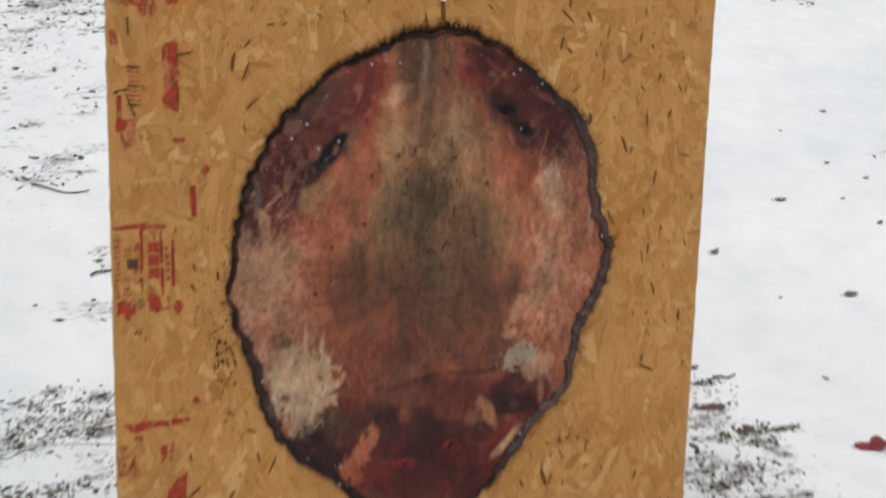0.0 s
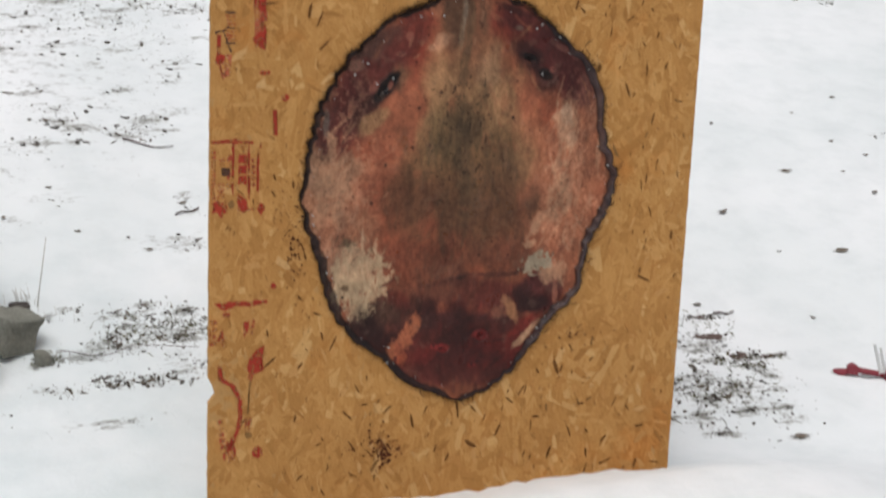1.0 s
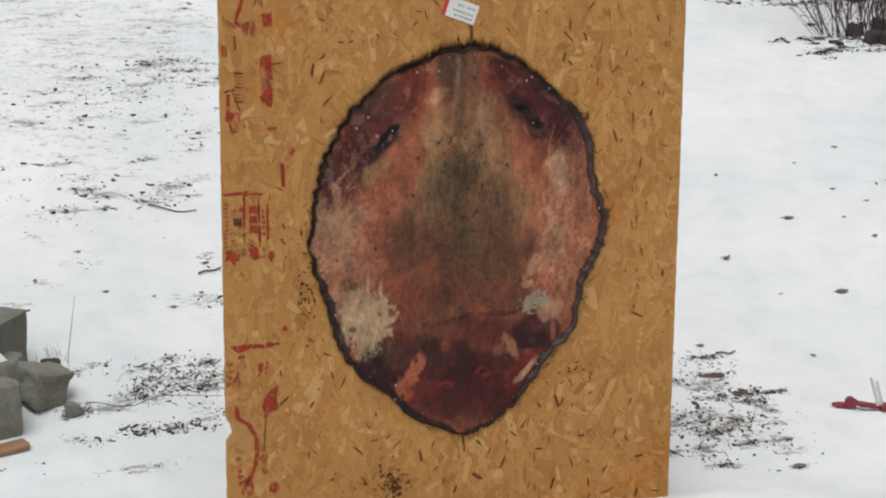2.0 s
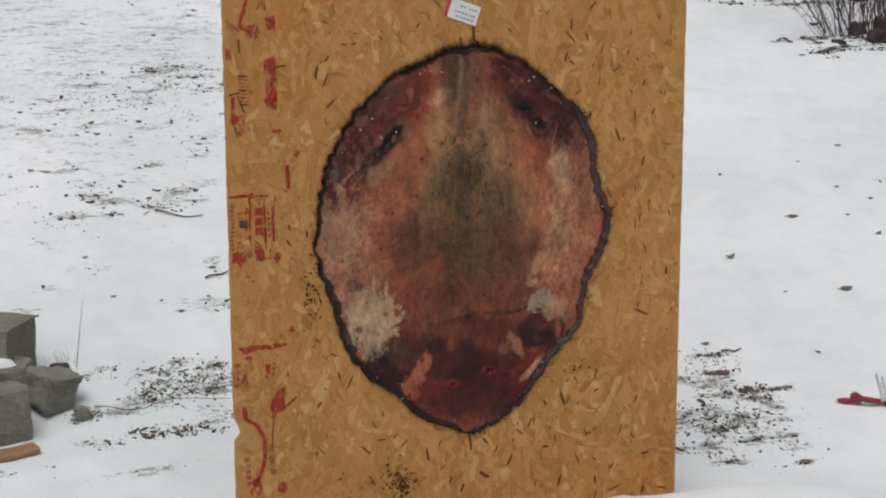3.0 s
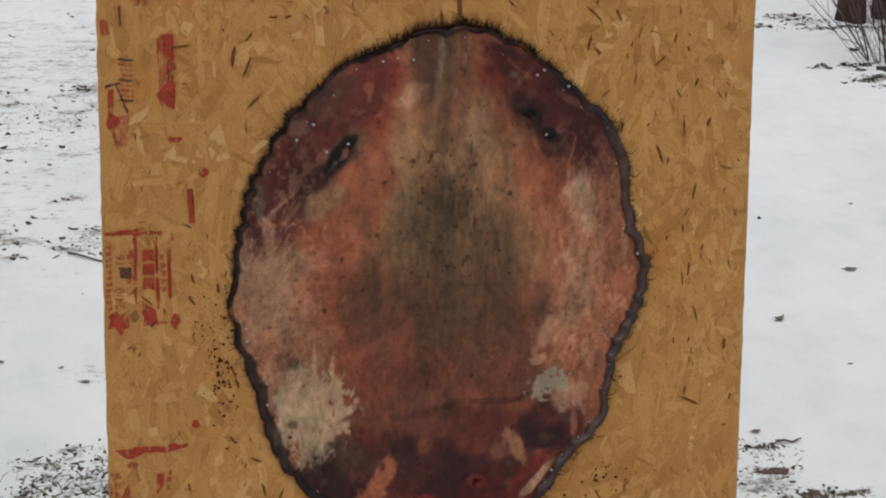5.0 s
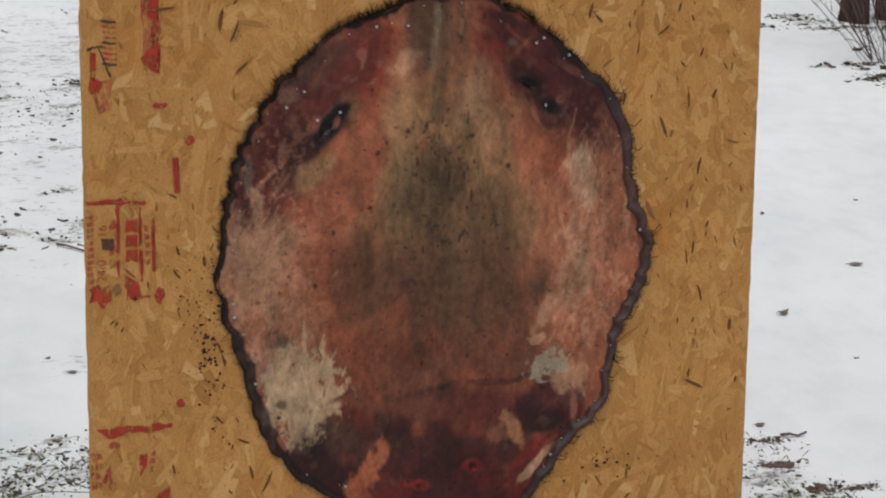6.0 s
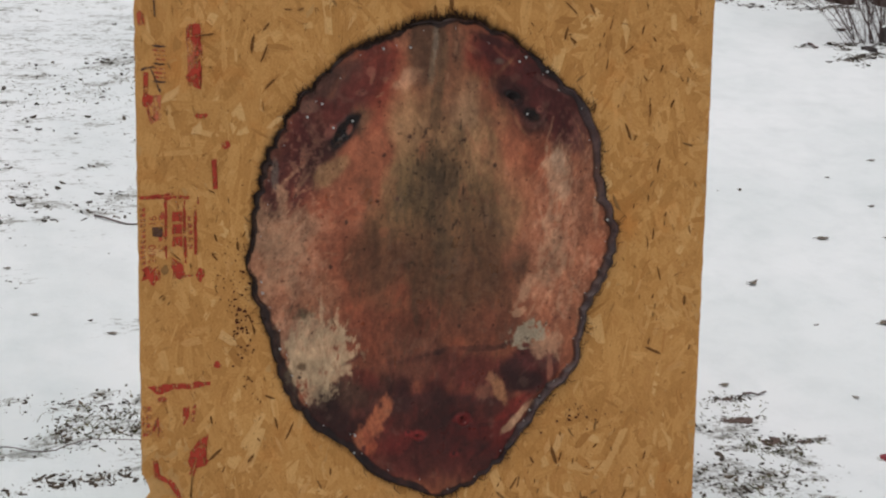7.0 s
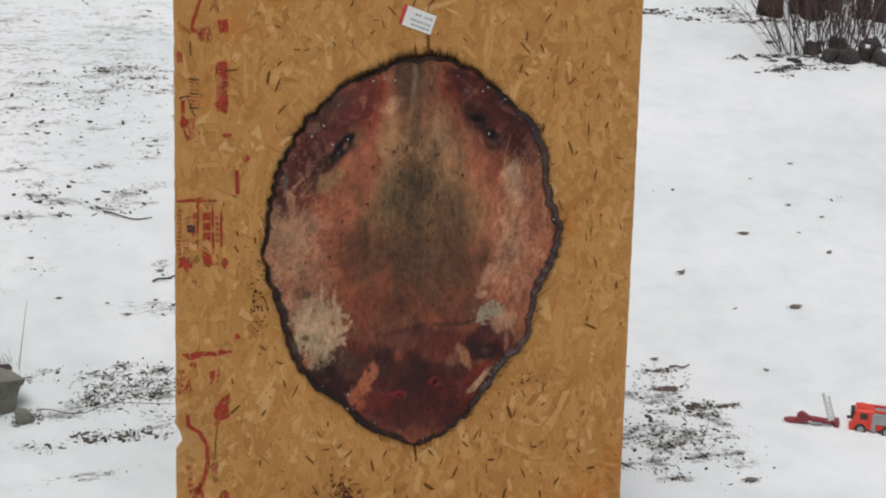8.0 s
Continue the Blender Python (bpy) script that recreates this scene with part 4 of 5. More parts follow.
    blot((0.19, 0.095, 0.07), (-0.016, 0.593), 0.0148, 0.0265, 0.5, turn=-25, ragged=1.3, scale=44, soft=0.5, bend=0.5)
    blot((0.19, 0.095, 0.07), (-0.059, 0.596), 0.0233, 0.0184, 0.4, ragged=1.3, scale=44, soft=0.5, bend=0.5)
    # scraped strokes and small stains
    strokes(pale, (-0.316, 0.830), 0.042, 0.061, 60, 60, 0.62, 1, (0.010, 0.040), (0.0014, 0.0042))
    strokes(pale, (-0.311, 0.790), 0.042, 0.041, 34, 20, 0.62, 2, (0.010, 0.040), (0.0014, 0.0042))
    strokes(white, (-0.251, 0.616), 0.032, 0.026, 26, 86, 0.5, 3, (0.012, 0.04), (0.0018, 0.004))
    strokes(pale, (0.264, 0.760), 0.034, 0.071, 60, 80, 0.58, 4, (0.010, 0.040), (0.0014, 0.0042))
    strokes(pale, (0.264, 0.938), 0.023, 0.061, 24, 70, 0.58, 5, (0.010, 0.040), (0.0014, 0.0042))
    strokes(rust, (-0.301, 0.770), 0.053, 0.092, 30, 60, 0.25, 7)
    strokes(orange, (-0.180, 0.916), 0.042, 0.092, 34, 68, 0.3, 8, (0.012, 0.04), (0.004, 0.012))
    strokes(orange, (0.143, 0.981), 0.053, 0.082, 34, 120, 0.3, 9, (0.012, 0.04), (0.004, 0.012))
    strokes(rust, (-0.075, 0.638), 0.117, 0.051, 50, 80, 0.3, 10, (0.008, 0.03), (0.004, 0.010))
    strokes(tan, (0.047, 0.982), 0.064, 0.092, 40, 90, 0.3, 11)
    strokes(dark_olive, (-0.004, 0.872), 0.074, 0.112, 80, 90, 0.4, 12)
    strokes(brown, (0.008, 0.738), 0.127, 0.092, 70, 90, 0.4, 13)
    strokes(wet_red, (0.002, 0.391), 0.159, 0.041, 50, 60, 0.4, 14, (0.006, 0.02), (0.003, 0.008))
    strokes(deep, (0.013, 0.422), 0.159, 0.061, 60, 40, 0.45, 15)
    strokes((0.14, 0.085, 0.075), (-0.032, 0.531), 0.138, 0.031, 34, 40, 0.35, 16, (0.004, 0.014), (0.0015, 0.004))
    strokes((0.16, 0.09, 0.08), (-0.221, 1.114), 0.064, 0.041, 22, 38, 0.4, 17, (0.004, 0.014), (0.002, 0.005))
    strokes((0.13, 0.055, 0.055), (0.227, 1.103), 0.058, 0.046, 18, -40, 0.3, 18, (0.006, 0.018), (0.003, 0.007))
    strokes(salmon, (0.315, 0.906), 0.015, 0.092, 40, 92, 0.45, 19, (0.02, 0.05), (0.0012, 0.003))
    strokes(maroon, (0.320, 0.937), 0.015, 0.082, 24, 92, 0.4, 23, (0.02, 0.05), (0.001, 0.002))
    strokes(black, (-0.005, 0.943), 0.085, 0.092, 46, 75, 0.6, 20, (0.002, 0.006), (0.0012, 0.003))
    strokes(black, (-0.013, 0.759), 0.117, 0.112, 40, 70, 0.5, 21, (0.002, 0.005), (0.0012, 0.0025))
    strokes(pale, (-0.065, 1.172), 0.042, 0.041, 12, 60, 0.4, 22, (0.005, 0.014), (0.0015, 0.004))
    # leg holes and wounds
    blot(deep, (-0.204, 1.040), 0.0551, 0.0224, 0.85, turn=46, ragged=0.5, scale=30, soft=0.8, bend=0.3)
    blot(black, (-0.198, 1.047), 0.0470, 0.0165, 0.98, turn=48, ragged=0.5, scale=44, soft=0.4, bend=0.2)
    blot(black, (-0.179, 1.072), 0.017, 0.0082, 0.85, turn=10, ragged=0.5, scale=44, soft=0.4, bend=0.2)
    blot((0.21, 0.095, 0.085), (-0.230, 1.042), 0.0191, 0.0092, 0.85, turn=58, ragged=0.7, scale=44, soft=0.5, bend=0.2)
    blot((0.2, 0.085, 0.07), (-0.189, 1.049), 0.0053, 0.0122, 0.6, turn=-20, ragged=0.5, scale=44, soft=0.5, bend=0.2)
    blot(black, (0.156, 1.109), 0.018, 0.0092, 0.95, turn=-25, ragged=0.6, scale=44, soft=0.45, bend=0.2)
    blot(black, (0.201, 1.071), 0.0212, 0.0133, 0.97, turn=-20, ragged=0.6, scale=44, soft=0.45, bend=0.2)
    blot((0.19, 0.09, 0.085), (0.217, 1.082), 0.0085, 0.0071, 0.75, ragged=0.6, scale=44, soft=0.5, bend=0.2)
    blot((0.19, 0.032, 0.034), (0.062, 0.426), 0.0201, 0.0136, 0.8, ragged=0.7, scale=44, soft=0.5, bend=0.2)
    blot(deep, (0.059, 0.430), 0.0042, 0.0041, 0.85, ragged=0.4, scale=60, soft=0.5, bend=0.1)
    blot((0.19, 0.032, 0.034), (-0.035, 0.396), 0.018, 0.0121, 0.8, ragged=0.7, scale=44, soft=0.5, bend=0.2)
    blot(deep, (-0.038, 0.399), 0.0042, 0.0041, 0.85, ragged=0.4, scale=60, soft=0.5, bend=0.1)
    blot((0.19, 0.032, 0.034), (-0.054, 0.403), 0.0106, 0.0071, 0.8, ragged=0.7, scale=44, soft=0.5, bend=0.2)
    blot(deep, (-0.056, 0.407), 0.0042, 0.0041, 0.85, ragged=0.4, scale=60, soft=0.5, bend=0.1)
    blot((0.19, 0.032, 0.034), (0.046, 0.350), 0.0095, 0.0064, 0.8, ragged=0.7, scale=44, soft=0.5, bend=0.2)
    blot(deep, (0.044, 0.353), 0.0042, 0.0041, 0.85, ragged=0.4, scale=60, soft=0.5, bend=0.1)
    blot((0.05, 0.025, 0.018), (-0.062, 1.031), 0.0042, 0.0051, 0.85, ragged=0.5, scale=60, soft=0.4, bend=0.1)
    blot((0.05, 0.025, 0.018), (-0.029, 1.039), 0.0042, 0.0051, 0.85, ragged=0.5, scale=60, soft=0.4, bend=0.1)
    blot((0.05, 0.025, 0.018), (-0.194, 0.859), 0.0042, 0.0051, 0.85, ragged=0.5, scale=60, soft=0.4, bend=0.1)
    blot((0.05, 0.025, 0.018), (-0.116, 0.994), 0.0042, 0.0051, 0.85, ragged=0.5, scale=60, soft=0.4, bend=0.1)
    blot((0.05, 0.025, 0.018), (0.123, 0.969), 0.0042, 0.0051, 0.85, ragged=0.5, scale=60, soft=0.4, bend=0.1)
    blot((0.05, 0.025, 0.018), (0.056, 1.021), 0.0042, 0.0051, 0.85, ragged=0.5, scale=60, soft=0.4, bend=0.1)
    blot((0.05, 0.025, 0.018), (-0.086, 0.902), 0.0042, 0.0051, 0.85, ragged=0.5, scale=60, soft=0.4, bend=0.1)
    blot((0.05, 0.025, 0.018), (-0.226, 0.767), 0.0042, 0.0051, 0.85, ragged=0.5, scale=60, soft=0.4, bend=0.1)
    blot((0.05, 0.025, 0.018), (0.051, 0.630), 0.0042, 0.0051, 0.85, ragged=0.5, scale=60, soft=0.4, bend=0.1)
    blot((0.05, 0.025, 0.018), (0.232, 0.478), 0.0042, 0.0051, 0.85, ragged=0.5, scale=60, soft=0.4, bend=0.1)
    blot((0.05, 0.025, 0.018), (-0.129, 0.900), 0.0042, 0.0051, 0.85, ragged=0.5, scale=60, soft=0.4, bend=0.1)
    # flaking membrane on the flanks
    flank = smooth(0.17, 0.27, np.abs(X)) * smooth(0.55, 0.66, Z) * smooth(1.12, 0.98, Z)
    flake = flank * smooth(0.02, 0.16, fields[60.0] * 0.8 + fields[24.0] * 0.6)
    base = base + (np.array((0.38, 0.25, 0.19)) - base) * (0.30 * flake)[..., None]
    crack = flank * smooth(0.03, 0.0, np.abs(fields[40.0] + 0.4 * fields[16.0]))
    base = base * (1 - 0.30 * crack[..., None])
    # drawn-out streaks of membrane
    streak = fbm(X * 26 + 7 * fbm(X * 5, Z * 5, 6, 2), Z * 15 + 7 * fbm(X * 4, Z * 4, 16, 2), 90, 5)
    base = base * (1 + 0.55 * streak[..., None])
    cloud = fbm(X * 13, Z * 13, 55, 4)
    base = base * (1 + 0.55 * cloud[..., None] * np.array([1.0, 0.85, 0.8]))
    # fibres, mottling and pinprick stains in the dried membrane
    base = base * (1 + 0.50 * fields[30.0] + 0.50 * fields[60.0] + 0.40 * fields[16.0])[..., None]
    hatch = fbm(X * 150 + 3 * fields[16.0], Z * 34, 191, 3)
    base = base * (1 + 0.26 * hatch)[..., None]
    # wet sheen of the flesh painted into the pigment as pale blotches
    painted_sheen = smooth(0.09, 0.2, fbm(X * 48, Z * 48, 193, 3)) * smooth(0.0, 0.12, fields[24.0])
    base = base + (np.array((0.24, 0.17, 0.14)) - base) * (0.16 * painted_sheen)[..., None]
    # small dark dots along the back
    dots = value_noise(X * 150, Z * 110, 17) * smooth(0.25, 0.05, np.abs(X)) * smooth(0.3, 0.1, np.abs(Z - 0.93))
    base = base * (1 - 0.55 * smooth(0.80, 0.92, dots)[..., None])
    base = 0.30 * (np.maximum(base, 0.004) / 0.30) ** 1.18 * np.array([1.06, 0.885, 0.735])
    # the dried rim: a grey roll along one side, black and wet on the other
    ragged = from_edge + (0.016 - 0.009 * rope) * fbm(X * 34, Z * 34, 71, 4) + (0.018 - 0.010 * rope) * fbm(X * 13, Z * 13, 72, 2)
    rim = smooth(band * 1.25, band * 0.85, ragged) * np.clip(0.92 + 0.4 * fbm(X * 45, Z * 45, 73, 3), 0.6, 0.98)
    rim_col = (np.array([0.015, 0.009, 0.009]) + np.array([0.034, 0.027, 0.028]) * rope[..., None]) * (1 + 1.6 * fbm(X * 60, Z * 60, 5, 3)[..., None])
    base = base * (1 - rim[..., None]) + rim_col * rim[..., None]
    # shade in the fold behind the roll, darkened into the pigment
    crease_shade = np.exp(-((ragged - band * 1.05) / 0.0028) ** 2) * (0.45 + 0.5 * rope)
    base = base * (1 - 0.75 * crease_shade[..., None])
    base = np.clip(base, 0.004, 0.85)

    verts = np.stack([X.ravel(), Y.ravel(), Z.ravel()], 1)
    faces = [(j * segs + i, j * segs + (i + 1) % segs, (j + 1) * segs + (i + 1) % segs, (j + 1) * segs + i) for j in range(rings - 1) for i in range(segs)]
    faces.append(tuple(range(segs))[::-1])
    ob = make("skin", verts, faces, HIDE, hide, "reddish brown raw skin with pale scraped patches")
    paint = ob.data.color_attributes.new("pigment", "FLOAT_COLOR", "POINT")
    rgba = np.ones((len(verts), 4))
    rgba[:, :3] = base.reshape(-1, 3)
    paint.data.foreach_set("color", rgba.ravel())
    for f in ob.data.polygons[-1:]:
        f.use_smooth = False


build_hide()


def rim_point(a, inset):
    r = float(outline(np.array([a]))[0]) - inset
    return r * math.cos(a), MID + r * math.sin(a)


def fringe():
    """Guard hairs that stick out from under the rim: thick at the neck, sparse below."""
    r = rnd(12)
    verts, faces = [], []
    for _ in range(9000):
        a = r.uniform(0, 2 * math.pi)
        neck = math.exp(-((a - math.pi / 2) / 0.42) ** 2)
        left = math.exp(-((a - 2.5) / 0.6) ** 2)
        if r.random() > 0.24 + 0.76 * neck + 0.42 * left:
            continue
        length = r.uniform(0.001, 0.007) + neck * r.uniform(0.0, 0.020) + left * r.uniform(0.0, 0.005) + (r.uniform(0.004, 0.014) if r.random() < 0.05 else 0)
        x, z = rim_point(a, r.uniform(0.002, 0.010))
        b = a + r.normal(0, 0.5)
        tip = Vector((x + (length + 0.006) * math.cos(b), -0.001 - r.uniform(0, 0.008), z + (length + 0.006) * math.sin(b)))
        root = Vector((x, -0.003 - r.uniform(0, 0.004), z))
        side = Vector((-math.sin(b), 0.4, math.cos(b))) * r.uniform(0.0004, 0.0009)
        base = len(verts)
        verts += [root - side, root + side, root + Vector((0, -0.0012, 0)), tip]
        faces += [(base, base + 1, base + 3), (base + 1, base + 2, base + 3), (base + 2, base, base + 3)]
    tagged(make("fur_fringe", verts, faces, FUR, hide, "short dark guard hairs", shade=False), kind="stuff")
    # single long hairs
    pieces = []
    for _ in range(46):
        a = r.uniform(-2.0, 1.0)
        x, z = rim_point(a, 0.004)
        b = a + r.normal(0, 0.8)
        l = r.uniform(0.015, 0.035)
        mid = Vector((x + l * 0.5 * math.cos(b), -0.008, z + l * 0.5 * math.sin(b)))
        end = Vector((x + l * math.cos(b + 0.5), -0.005, z + l * math.sin(b + 0.5)))
        pieces.append(tube([Vector((x, -0.004, z)), mid, end], [0.0009, 0.0008, 0.0003], 4))
    v, f = join(pieces)
    tagged(make("stray_hairs", v, f, FUR, hide), kind="stuff")


fringe()


def nail_mesh():
    bm = disc(0.0027, 0.0016, 10, Matrix.Rotation(radians(90), 4, "X"), 0.0005)
    pin = disc(0.0011, 0.014, 6, Matrix.Translation((0, 0.007, 0)) @ Matrix.Rotation(radians(90), 4, "X"))
    me = bpy.data.meshes.new("pin")
    pin.to_mesh(me)
    pin.free()
    bm.from_mesh(me)
    out = bpy.data.meshes.new("nail")
    bm.to_mesh(out)
    bm.free()
    out.materials.append(NAIL)
    return out


def nails():
    me, r = nail_mesh(), rnd(5)
    for k in range(NAILS):
        a = 2 * math.pi * (k + 0.5 + r.uniform(-0.2, 0.2)) / NAILS
        x, z = rim_point(a, r.uniform(0.014, 0.030))
        ob = new("nail", me)
        ob.parent = hide
        s = r.uniform(0.75, 1.0) if r.random() < 0.12 else r.uniform(0.35, 0.5)
        ob.matrix_basis = Matrix.Translation((x, -0.0100, z)) @ Euler((r.normal(0, 0.2), 0, r.normal(0, 0.2))).to_matrix().to_4x4() @ Matrix.Diagonal((s, 1, s, 1))
    for x, z in ((-0.223, 1.051), (-0.184, 1.064), (-0.276, 1.073), (-0.121, 1.207), (-0.065, 1.209), (-0.246, 1.099), (0.188, 1.072), (0.230, 1.159), (0.182, 1.189), (-0.176, 0.374), (-0.174, 0.411), (-0.367, 0.722), (-0.332, 0.605), (0.211, 0.438)):
        ob = new("nail", me)
        ob.parent = hide
        ob.matrix_basis = Matrix.Translation((x, -0.0095, z)) @ Euler((0.2, 0, 0.15)).to_matrix().to_4x4()


nails()


# ---- the sticker above the hide ----
def sticker():
    (cx, cz) = (-0.006, 1.357)
    s = thing("price_sticker", SHEET @ Matrix.Translation((cx, -0.0016, cz)) @ Matrix.Rotation(radians(19), 4, "Y"), "white paper price sticker with red end stuck on board", "sticker")
    part("paper", block(-0.036, 0.043, -0.0004, 0.0004, -0.0245, 0.0245, 0.0003, 1), PAPER, s)
    part("red_band", block(-0.0455, -0.0362, -0.0005, 0.0004, -0.0245, 0.0245, 0.0003, 1), STICKER_RED, s)
    r = rnd(8)
    for row, z in enumerate((0.011, -0.004, -0.015)):
        x = -0.026 + 0.006 * row
        while x < 0.036:
            d = r.uniform(0.003, 0.008)
            if r.random() < (0.45 if row == 0 else 0.8):
                part("print_bar", block(x, x + d, -0.0007, -0.00045, z - 0.0026, z + 0.0026, 0), PRINT, s)
            x += d + 0.003


sticker()


# ---- litter on the snow ----
def clumps(patches, seed):
    """Breaks each stretch of litter into uneven clumps, long across the slope."""
    r = rnd(seed)
    out = []
    for px, py, sx, sy, count in patches:
        for _ in range(max(2, count // 6)):
            n = int(r.integers(5, 26)) if sy < 0.12 else int(r.integers(2, 9)) if sy < 0.5 else int(r.integers(1, 4))
            k = 0.35 + 0.12 * n ** 0.5
            out.append((r.normal(px, sx), r.normal(py, 1.15 * sy), min(0.42 * sx * k + 0.010, 0.075), min(0.26 * sy * k + 0.006, 0.035), n))
    return out


def litter(label, patches, seed, mat=LITTER, size=(0.0022, 0.0145), name="leaf_litter"):
    """Scraps of leaf and bark lying flat or half sunk in the snow."""
    r = rnd(seed)
    verts, faces = [], []
    for px, py, sx, sy, count in patches:
        for _ in range(count):
            x, y = r.normal(px, sx), r.normal(py, sy)
            if abs(x) < 0.63 and abs(y) < 0.1:
                continue
            s = size[0] + (size[1] - size[0]) * r.random() ** 3.2
            long = r.uniform(0.8, 1.9)
            a, tilt, roll = r.uniform(0, 6.28), r.normal(0, 0.18), r.normal(0, 0.18)
            turn = Euler((roll, tilt, a)).to_matrix()
            foot = on_ground(x, y, r.uniform(-0.0035, 0.001))
            base = len(verts)
            curl = r.uniform(-0.15, 0.35) * s
            shape = [(-0.5, 0), (-0.2, 0.28), (0.25, 0.22), (0.5, 0.02), (0.2, -0.26), (-0.25, -0.22)]
            top = []
            for u, v in shape:
                q = Vector((u * s * long * r.uniform(0.6, 1.3), v * s * r.uniform(0.3, 2.0), curl * abs(u) * 2))
                top.append(foot + turn @ q)
            verts += [t + Vector((0, 0, 0.0022)) for t in top] + [t - Vector((0, 0, 0.003)) for t in top]
            faces.append(tuple(range(base, base + 6)))
            faces += [(base + k, base + 6 + k, base + 6 + (k + 1) % 6, base + (k + 1) % 6) for k in range(6)]
    return tagged(make(name, verts, faces, mat, shade=False), label, "leaf litter", kind="stuff")


near_left = [
    (-0.672, 1.081, 0.05, 0.05, 36), (-0.529, 1.088, 0.07, 0.06, 47), (-0.536, 1.201, 0.06, 0.03, 26), (-0.618, 0.820, 0.07, 0.022, 44), (-0.716, 0.815, 0.05, 0.02, 26),
    (-0.731, 0.970, 0.10, 0.05, 17), (-0.644, 1.205, 0.05, 0.02, 12), (-0.446, 1.145, 0.06, 0.06, 28), (-0.823, 0.789, 0.04, 0.02, 11), (-0.884, 0.968, 0.02, 0.02, 17),
    (-0.824, 1.260, 0.03, 0.02, 9), (-0.497, 0.920, 0.08, 0.06, 28), (-0.319, 1.935, 0.02, 0.04, 13), (-0.967, 0.650, 0.15, 0.05, 4)]
near_left = clumps(near_left, 41)
litter("brown leaf scraps and bark half sunk in thin snow", near_left, 1)
near_right = [
    (1.201, 0.690, 0.045, 0.05, 47), (1.165, 0.820, 0.05, 0.02, 22), (1.187, 0.927, 0.05, 0.015, 18), (1.070, 0.755, 0.08, 0.08, 36), (1.029, 0.473, 0.09, 0.045, 57),
    (0.970, 0.591, 0.08, 0.06, 31), (0.961, 0.304, 0.03, 0.012, 13), (1.153, 0.236, 0.03, 0.008, 10), (1.203, 0.578, 0.08, 0.05, 20), (0.861, 0.408, 0.05, 0.05, 26),
    (1.163, 0.376, 0.07, 0.06, 18), (1.290, 0.682, 0.03, 0.008, 11)]
near_right = clumps(near_right, 42)
litter("brown leaf scraps and bark chips scattered on snow", near_right, 2)
far_left = [
    (-0.310, 3.761, 0.35, 0.12, 73), (-0.058, 4.010, 0.25, 0.09, 52), (-0.135, 4.210, 0.30, 0.05, 41), (-0.666, 3.774, 0.40, 0.22, 57), (-0.845, 3.725, 0.20, 0.10, 36), (-0.545, 2.675, 0.13, 0.09, 52),
    (-0.903, 2.736, 0.14, 0.10, 26), (-0.757, 3.349, 0.35, 0.25, 36), (-0.280, 3.137, 0.30, 0.25, 22), (-0.563, 4.517, 0.6, 0.25, 31), (-0.123, 5.051, 0.9, 0.25, 62), (-0.667, 5.219, 0.6, 0.2, 36),
    (-0.955, 2.357, 0.25, 0.3, 16), (-0.437, 2.158, 0.3, 0.25, 12), (-0.712, 1.643, 0.3, 0.2, 12)]
far_left = clumps(far_left + [(x, y + 0.05, sx * 1.3, sy * 1.3, n // 3) for x, y, sx, sy, n in far_left if sx < 0.45], 43)
litter("dark leaf scraps in streaks over old snow", far_left, 3, size=(0.004, 0.026))
far_right = [(3.537, 5.129, 0.45, 0.10, 104), (3.692, 4.985, 0.25, 0.06, 68), (3.569, 4.259, 0.10, 0.025, 60), (3.462, 4.114, 0.10, 0.04, 50), (3.559, 3.963, 0.14, 0.04, 30), (3.784, 4.040, 0.18, 0.04, 40), (3.581, 4.541, 0.04, 0.03, 8), (2.958, 2.589, 0.9, 1.0, 18), (2.377, 2.443, 0.5, 0.6, 13)]
far_right = clumps(far_right, 44)
litter("wet brown leaves below the shrubs on snow", far_right, 4, size=(0.006, 0.036))


BARE += near_left + near_right + far_left + far_right
bare_ground()


def grass(label, patches, seed):
    r = rnd(seed)
    verts, faces = [], []
    for px, py, s, count in patches:
        for _ in range(count):
            x, y = r.normal(px, s), r.normal(py, s * 0.7)
            foot = on_ground(x, y, -0.002)
            a, l = r.uniform(0, 6.28), r.uniform(0.008, 0.028)
            d = Vector((math.cos(a), math.sin(a), r.uniform(0.1, 0.9))) * l
            side = Vector((-math.sin(a), math.cos(a), 0)) * r.uniform(0.0008, 0.0018)
            base = len(verts)
            verts += [foot - side, foot + side, foot + d * 0.6 + Vector((0, 0, 0.004)), foot + d]
            faces += [(base, base + 1, base + 2), (base + 1, base + 3, base + 2)]
    tagged(make("grass", verts, faces, GRASS, shade=False), label, "grass", kind="stuff")


grass("short faded grass blades poking through snow", [(-0.520, 1.086, 0.08, 110), (-0.884, 0.968, 0.025, 60), (-0.663, 1.079, 0.05, 40), (1.156, 0.643, 0.05, 80), (1.029, 0.473, 0.08, 70), (1.169, 0.891, 0.05, 40), (-0.058, 4.010, 0.18, 70), (-0.310, 3.761, 0.2, 60)], 6)


